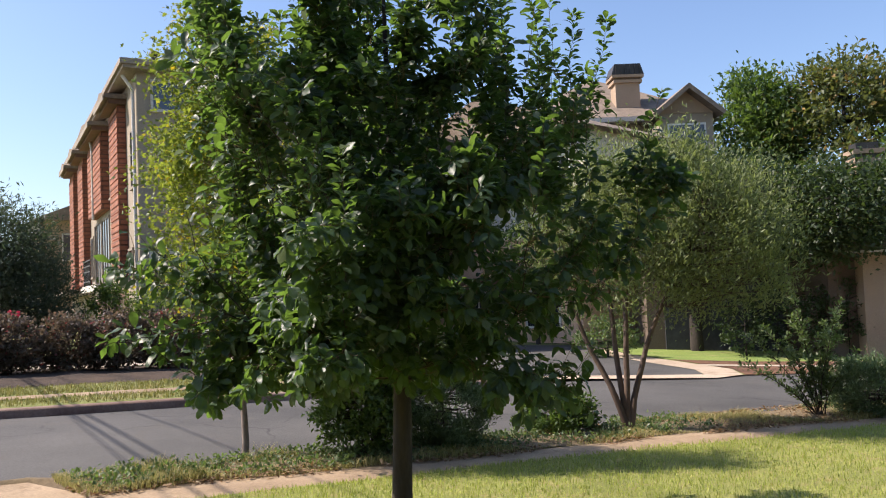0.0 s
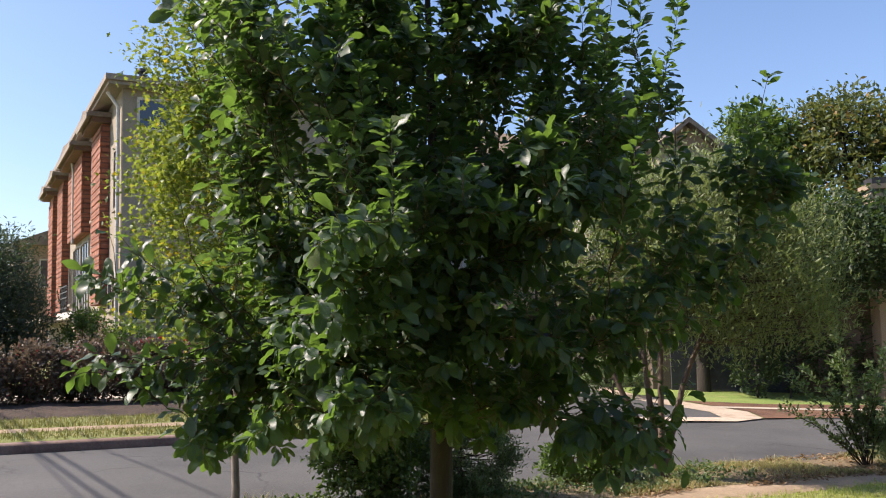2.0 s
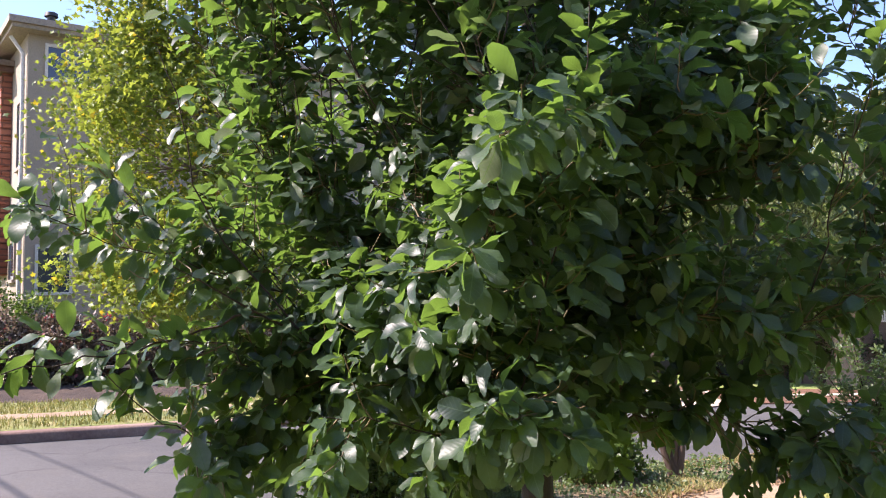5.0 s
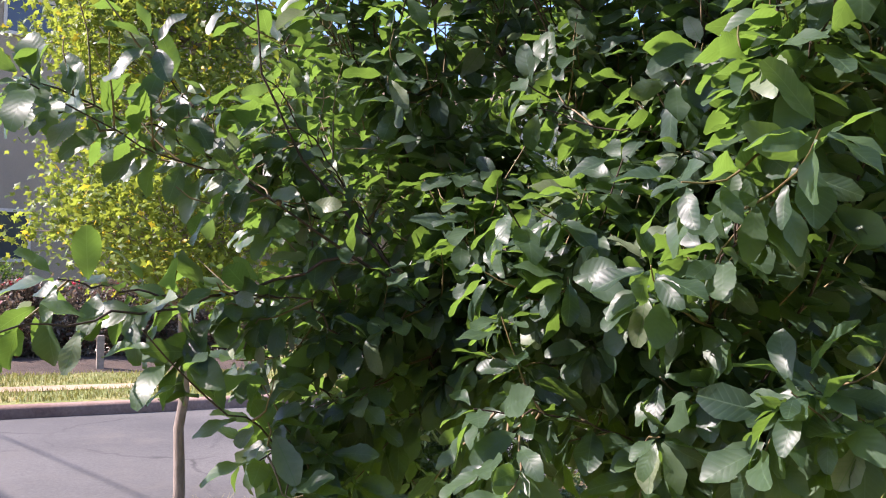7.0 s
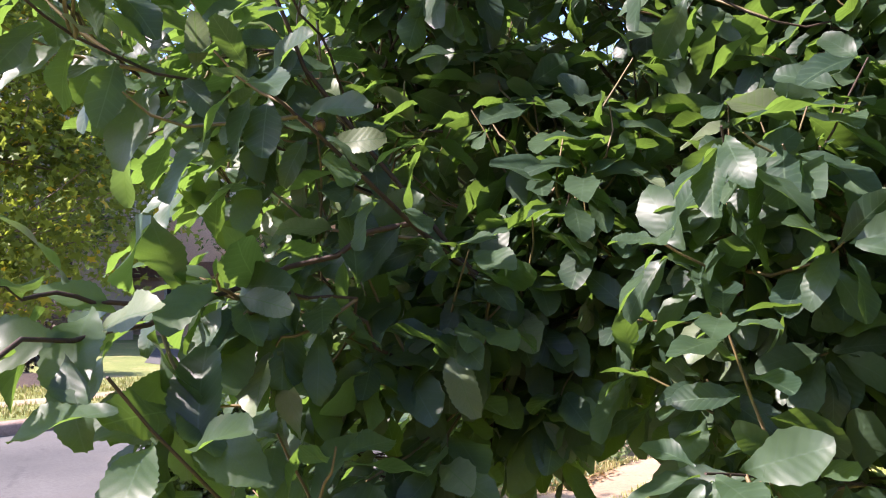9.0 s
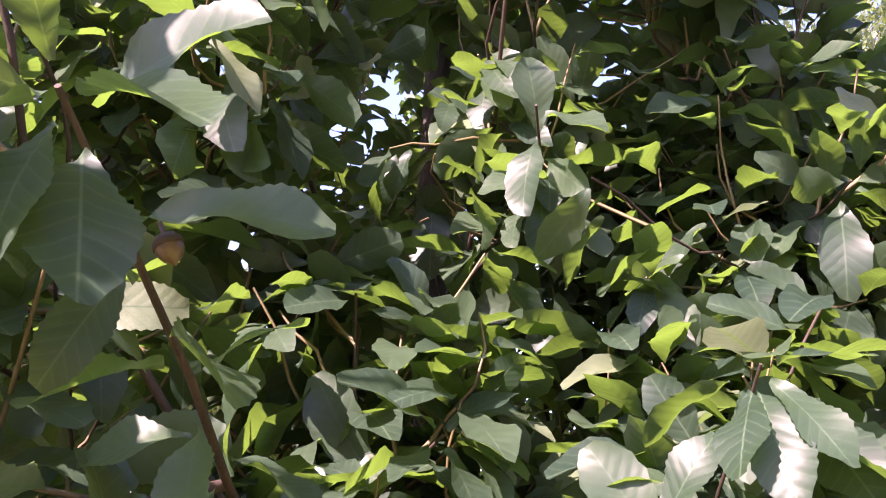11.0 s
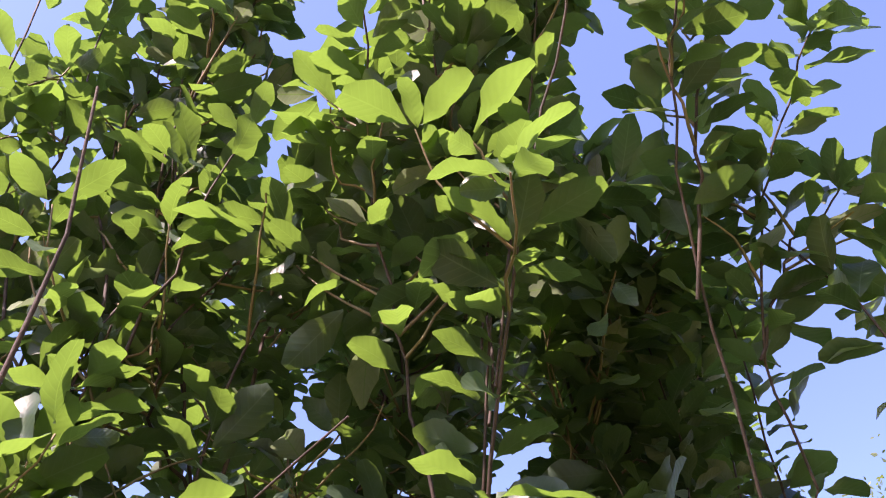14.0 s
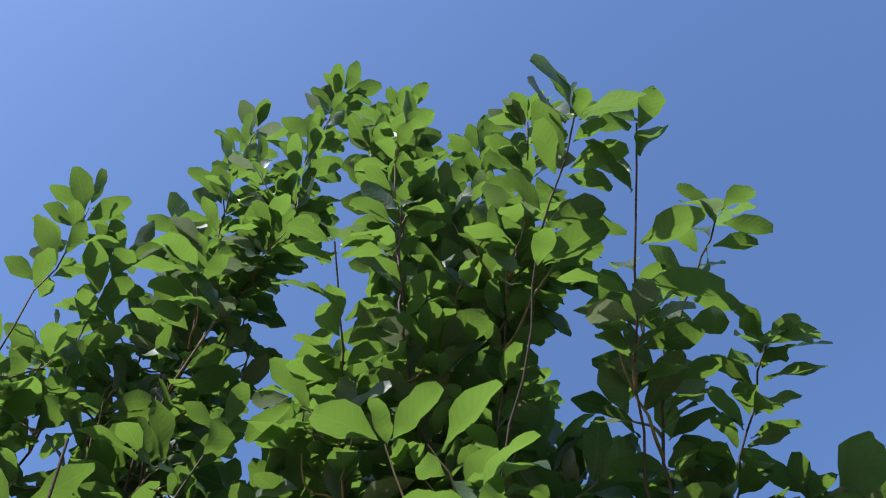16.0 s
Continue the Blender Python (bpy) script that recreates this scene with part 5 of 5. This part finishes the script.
townhouse()
far = Matrix.Translation((-24.0, 46.0, 0.88)) @ pose(0, 0, 0, 0, 0, ROAD)
house = empty("neighbour_house", (-24.0, 46.0, 0.88), "tan house beyond the townhouse", "house")
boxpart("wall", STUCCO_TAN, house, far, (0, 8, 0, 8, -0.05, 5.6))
s = Soup()
prism(s, far, [(-0.5, 5.6), (8.5, 5.6), (4, 7.4)], -0.5, 8.5)
child("roof", s.mesh("roof", SHINGLE, False), house)
window(house, far, 1.2, 2.4, 3.4, 4.8)


def peach_house():
    m = Matrix.Translation((-3.1, 33.0, 0.0)) @ pose(0, 0, 0, 0, 0, -42)
    house = empty("peach_house", (-3.2, 33.0, 0), "sunlit peach stucco house with a balcony and brown trim", "house")
    boxpart("wall", STUCCO_PINK, house, m, (0, 9, 0, 8, -0.05, 3.4), label="peach stucco wall")
    boxpart("upper_wall", STUCCO_PALE, house, m, (0.3, 8.7, 1.0, 7.9, 3.404, 6.9))
    boxpart("fascia", TRIM_BROWN, house, m, (-0.2, 9.2, -0.22, -0.004, 1.75, 2.15))
    s = Soup()
    prism(s, m @ pose(0, 0, 0, 0, 0, 0), [(-0.3, 6.9), (9.3, 6.9), (4.5, 8.6)], 0.4, 8.4)
    child("roof", s.mesh("roof", SHINGLE, False), house)
    for x in (0.9, 2.4, 3.9, 5.6, 7.2):
        window(house, m, x, x + 0.8, 4.7, 6.1, y=1.0, frame_mat=WHITE)
    rail = boxpart("balcony_rail", WHITE, house, m, (0.1, 8.9, 0.05, 0.12, 4.1, 4.17), label="white balcony railing")
    for i in range(60):
        boxpart("baluster", WHITE, rail, m, (0.15 + i * 0.147, 0.18 + i * 0.147, 0.07, 0.1, 3.404, 4.1))
    for x in (1.0, 4.0, 6.8):
        window(house, m, x, x + 1.3, 0.5, 1.6)


peach_house()


def hip_house():
    m = Matrix.Translation((2.95, 38.0, -0.28)) @ pose(0, 0, 0, 0, 0, 4)
    house = empty("hip_roof_house", (2.95, 38.0, -0.28), "tall brown-grey house with hip roof and chimney", "house")
    boxpart("wall", STUCCO, house, m, (0, 7.7, 0, 9, -0.05, 9.3))
    s = Soup()
    v = [tuple(m @ Vector(p)) for p in ((-0.7, -0.7, 9.35), (8.4, -0.7, 9.35), (8.4, 9.7, 9.35), (-0.7, 9.7, 9.35), (3.3, 4.3, 12.15), (4.0, 4.3, 12.15))]
    s.add(v, [[3, 0, 4], [1, 2, 5]])
    s.add(v, [[0, 1, 5, 4], [2, 3, 4, 5]])
    child("roof", s.mesh("roof", SHINGLE, False), house)
    boxpart("eave", TRIM, house, m, (-0.7, 8.4, -0.7, 9.7, 9.15, 9.345))
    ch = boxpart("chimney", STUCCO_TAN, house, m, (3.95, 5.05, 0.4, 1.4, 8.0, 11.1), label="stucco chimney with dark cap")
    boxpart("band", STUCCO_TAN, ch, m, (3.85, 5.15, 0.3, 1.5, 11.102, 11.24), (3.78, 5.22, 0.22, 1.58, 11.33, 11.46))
    boxpart("collar", STUCCO_SHADE_BROWN, ch, m, (3.9, 5.1, 0.35, 1.45, 11.24, 11.33))
    s = Soup()
    prism(s, m, [(3.76, 11.46), (5.24, 11.46), (5.08, 11.95), (3.92, 11.95)], 0.25, 1.55)
    cap = child("cap", s.mesh("cap", IRON, False), ch)
    for k in range(6):
        boxpart("seam", IRON, cap, m, (3.95 + 0.215 * k, 3.98 + 0.215 * k, 0.2, 0.248, 11.47, 11.93))
    s = Soup()
    prism(s, m, [(5.15, 9.15), (7.55, 9.15), (6.35, 10.12)], -2.0, 1.0)
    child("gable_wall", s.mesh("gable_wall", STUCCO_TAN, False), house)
    s = Soup()
    prism(s, m, [(4.82, 9.1), (4.95, 8.97), (6.35, 10.1), (7.75, 8.97), (7.88, 9.1), (6.35, 10.33)], -2.6, 2.5)
    child("gable_roof", s.mesh("gable_roof", SHINGLE, False), house)
    boxpart("gable_bay", STUCCO, house, m, (5.2, 7.5, -1.95, -0.004, 0, 9.15))
    window(house, m, 5.6, 7.1, 7.75, 8.65, y=-1.95, frame_mat=WHITE)
    window(house, m, 1.0, 2.4, 7.0, 8.6, frame_mat=WHITE)


hip_house()


def arched(soup, m, x0, x1, z0, z1, y0, y1, steps=10):
    r = (x1 - x0) / 2
    pts = [(x0, z0), (x1, z0)] + [((x0 + x1) / 2 + r * math.cos(math.pi * i / steps), z1 - r + r * math.sin(math.pi * i / steps)) for i in range(steps + 1)]
    prism(soup, m, pts, y0, y1)


def right_house():
    m = Matrix.Translation((8.5, 22.6, -0.4)) @ pose(0, 0, 0, 0, 0, -4)
    house = empty("stucco_house", (8.5, 22.6, -0.4), "tan stucco house with chimney tower and barred arched window", "house")
    # walls darkened in colour for the shade of the overhanging tree
    boxpart("wall", STUCCO_SHADE_BROWN, house, m, (1.1, 11, 0.6, 9, -0.05, 3.2), label="stucco wall with tree shade put into its brown colour")
    boxpart("garage_wall", STUCCO_SHADE_BROWN, house, m, (-3.4, 1.096, 2.6, 9, -0.05, 2.9))
    # dark slab on the wall; the garage's inner shade is in its colour
    boxpart("garage_shade_panel", GARAGE_SHADE, house, m, (-2.9, 0.5, 2.5, 2.596, 0.0, 2.3), label="dark slab coloured as the shade inside the garage opening")
    s = Soup()
    prism(s, m, [(-3.9, 2.85), (11.5, 2.85), (9.0, 4.5), (-1.6, 4.5)], 0.9, 9)
    child("roof", s.mesh("roof", SHINGLE, False), house)
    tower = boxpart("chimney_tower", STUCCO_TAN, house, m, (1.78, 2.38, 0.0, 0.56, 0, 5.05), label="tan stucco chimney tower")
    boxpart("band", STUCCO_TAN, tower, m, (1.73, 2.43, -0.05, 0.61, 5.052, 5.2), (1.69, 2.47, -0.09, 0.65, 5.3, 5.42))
    boxpart("cap", IRON, tower, m, (1.76, 2.4, -0.02, 0.58, 5.2, 5.3), (1.8, 2.36, 0.02, 0.54, 5.42, 5.6))
    for outline, y0, y1 in (([(0.6, 3.2), (1.778, 3.2), (1.778, 4.3), (1.1, 4.3)], 0.562, 0.9), ([(2.382, 3.2), (5.0, 3.2), (2.8, 4.2), (2.382, 4.2)], 0.2, 0.59)):
        s = Soup()
        prism(s, m, outline, y0, y1)
        child("parapet", s.mesh("parapet", STUCCO_PALE, False), house, "pale sloped parapet wall")
    s = Soup()
    arched(s, m, 2.52, 3.3, 1.55, 2.65, 0.53, 0.598)
    w = child("window", s.mesh("window", WHITE, False), house, "arched window behind white bars")
    s = Soup()
    arched(s, m, 2.58, 3.24, 1.61, 2.59, 0.5, 0.528)
    child("pane", s.mesh("pane", GLASS, False), w)
    for i in range(6):
        x = 2.63 + i * 0.112
        top = 2.26 + math.sqrt(max(0.0, 0.33**2 - (x - 2.91) ** 2))
        boxpart("bar", WHITE, w, m, (x - 0.012, x + 0.012, 0.46, 0.485, 1.61, top))
    boxpart("door", TRIM_BROWN, house, m, (4.0, 5.1, 0.56, 0.598, 0.0, 2.2))
    boxpart("porch_roof", STUCCO_SHADE_BROWN, house, m, (1.12, 4.2, -0.55, 0.596, 2.78, 3.0), label="low dark porch roof")
    boxpart("gutter", TRIM, house, m, (1.1, 4.24, -0.61, -0.554, 2.74, 2.8))


right_house()
# across the street at the bend: drive mouth, path, bed and yard
def flat(name, outline, z, mat, label, category):
    soup = Soup()
    soup.add([(x, y, z + fall(x)) for x, y in outline], [list(range(len(outline)))])
    return tagged(new(name, soup.mesh(name, mat)), label, category, "", "structure")


flat("yard_ground", [(-0.2, 17.35), (1.5, 17.3), (5.3, 18.3), (9.5, 19.4), (18, 23), (18, 34), (-4, 34), (-6.5, 24)], 0.038, TURF_FAR, "dry yard ground across the street", "lawn")
flat("asphalt_drive", [(1.4, 17.8), (5.1, 18.35), (5.15, 19.4), (3.75, 22.9), (3.4, 27), (-0.5, 27), (-1.0, 22)], 0.044, ASPHALT, "shaded asphalt drive across the street", "driveway")
flat("drive_apron", [(1.5, 17.25), (5.2, 17.7), (5.9, 18.35), (6.0, 19.6), (4.35, 23.6), (3.8, 27), (3.402, 27), (3.752, 22.9), (5.152, 19.4), (5.102, 18.348), (1.4, 17.798)], 0.052, APRON, "pale sandy concrete apron round the drive", "driveway")
flat("flower_bed", [(5.952, 18.38), (8.2, 18.9), (12, 20.6), (12, 22.0), (7.0, 21.5), (5.2, 22.0), (6.05, 19.65)], 0.05, MULCH_RED, "reddish mulch bed beside the drive apron", "bed")
flat("front_path", [(5.65, 20.3), (8.5, 20.1), (12, 21.3), (12, 21.65), (8.5, 20.45), (5.5, 20.6)], 0.058, CONCRETE, "pale concrete path through the bed", "footpath")
flat("yard_lawn", [(4.45, 23.6), (5.2, 22.002), (7.0, 21.502), (12, 22.002), (18, 25), (18, 32), (3.9, 32), (3.9, 27)], 0.047, TURF_GREEN, "green yard lawn across the street", "lawn")
# row of shrubs whose dark leaf colour also carries the porch shade there
for k in range(9):
    r = random.Random(300 + k)
    x = 7.4 + k * 0.95 + r.uniform(-0.2, 0.2)
    h = r.uniform(1.5, 2.2)
    cloud_tree("evergreen_shrub", (x, 23.4 - 0.05 * k + r.uniform(-0.2, 0.2), 0.0), [[(0, 0, 0.4), (0, 0, h * 0.7)]], [(0, 0, h * 0.52, 0.62, 0.55, h * 0.46, 60)], OVAL, LEAF_DARK, BARK, 0.085, 34,
               "dark evergreen shrub in the shade of the house", "shrub", seed=310 + k, clump_r=0.16, stem_r=0.03, group="shrubs along the house")
cloud_tree("light_shrub", (3.7, 22.7, 0.0), [[(0, 0, 0.3), (0, 0, 0.7)]], [(0, 0, 0.55, 0.75, 0.6, 0.5, 60)], OVAL, LEAF_SHRUB, BARK, 0.09, 34,
           "light green leafy shrub beside the drive", "shrub", seed=330, clump_r=0.16, stem_r=0.03)
# utility box at the far footpath
post = empty("utility_post", (-4.6, 16.8, 0.32), "short grey utility post by the far footpath", "post")
boxpart("post", FASCIA, post, Matrix.Translation((-4.6, 16.8, 0.32)) @ pose(0, 0, 0, 0, 0, 20), (-0.05, 0.05, -0.05, 0.05, -0.02, 0.52))
boxpart("rail", FASCIA, post, Matrix.Translation((-4.6, 16.8, 0.32)) @ pose(0, 0, 0, 0, 0, 20), (-0.42, -0.052, -0.02, 0.02, 0.46, 0.5))
# added unseen wall behind the walk's start, to cut sky light on the tree
bk = Matrix.Translation((0, -5.2, 0)) @ pose(0, 0, 0, 0, 0, 0)
sp = Soup()
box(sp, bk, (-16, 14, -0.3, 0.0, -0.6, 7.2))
tagged(new("sky_blocker_south", sp.mesh("sky_blocker_south", STUCCO_TAN, False)), "added unseen wall that blocks sky light behind the lawn", "wall", "", "structure")
# overhead wires, whose shadows cross the street
for near, far, thick in (((-2.93, 9.37), (-5.47, 12.68), 0.021), ((-3.24, 9.41), (-5.62, 12.58), 0.021), ((-3.46, 9.38), (-5.66, 12.54), 0.011), ((-2.35, 9.93), (-4.72, 12.75), 0.012)):
    s = Soup()
    ends = [np.array([x, y, fall(x)]) for x, y in (near, far)]
    ends = [p + np.array(SUN_DIR) * (6.2 - p[2]) / SUN_DIR.z for p in ends]
    t = np.linspace(-3.2, 6.0, 40)[:, None]
    p = ends[0] + (ends[1] - ends[0]) * t
    p[:, 2] += 0.008 * (t[:, 0] - 0.5) ** 2
    tube(s, p, np.full(40, thick), 6)
    tagged(new("overhead_wire", s.mesh("overhead_wire", IRON)), "black overhead utility wire above the street", "wire", "overhead wires")
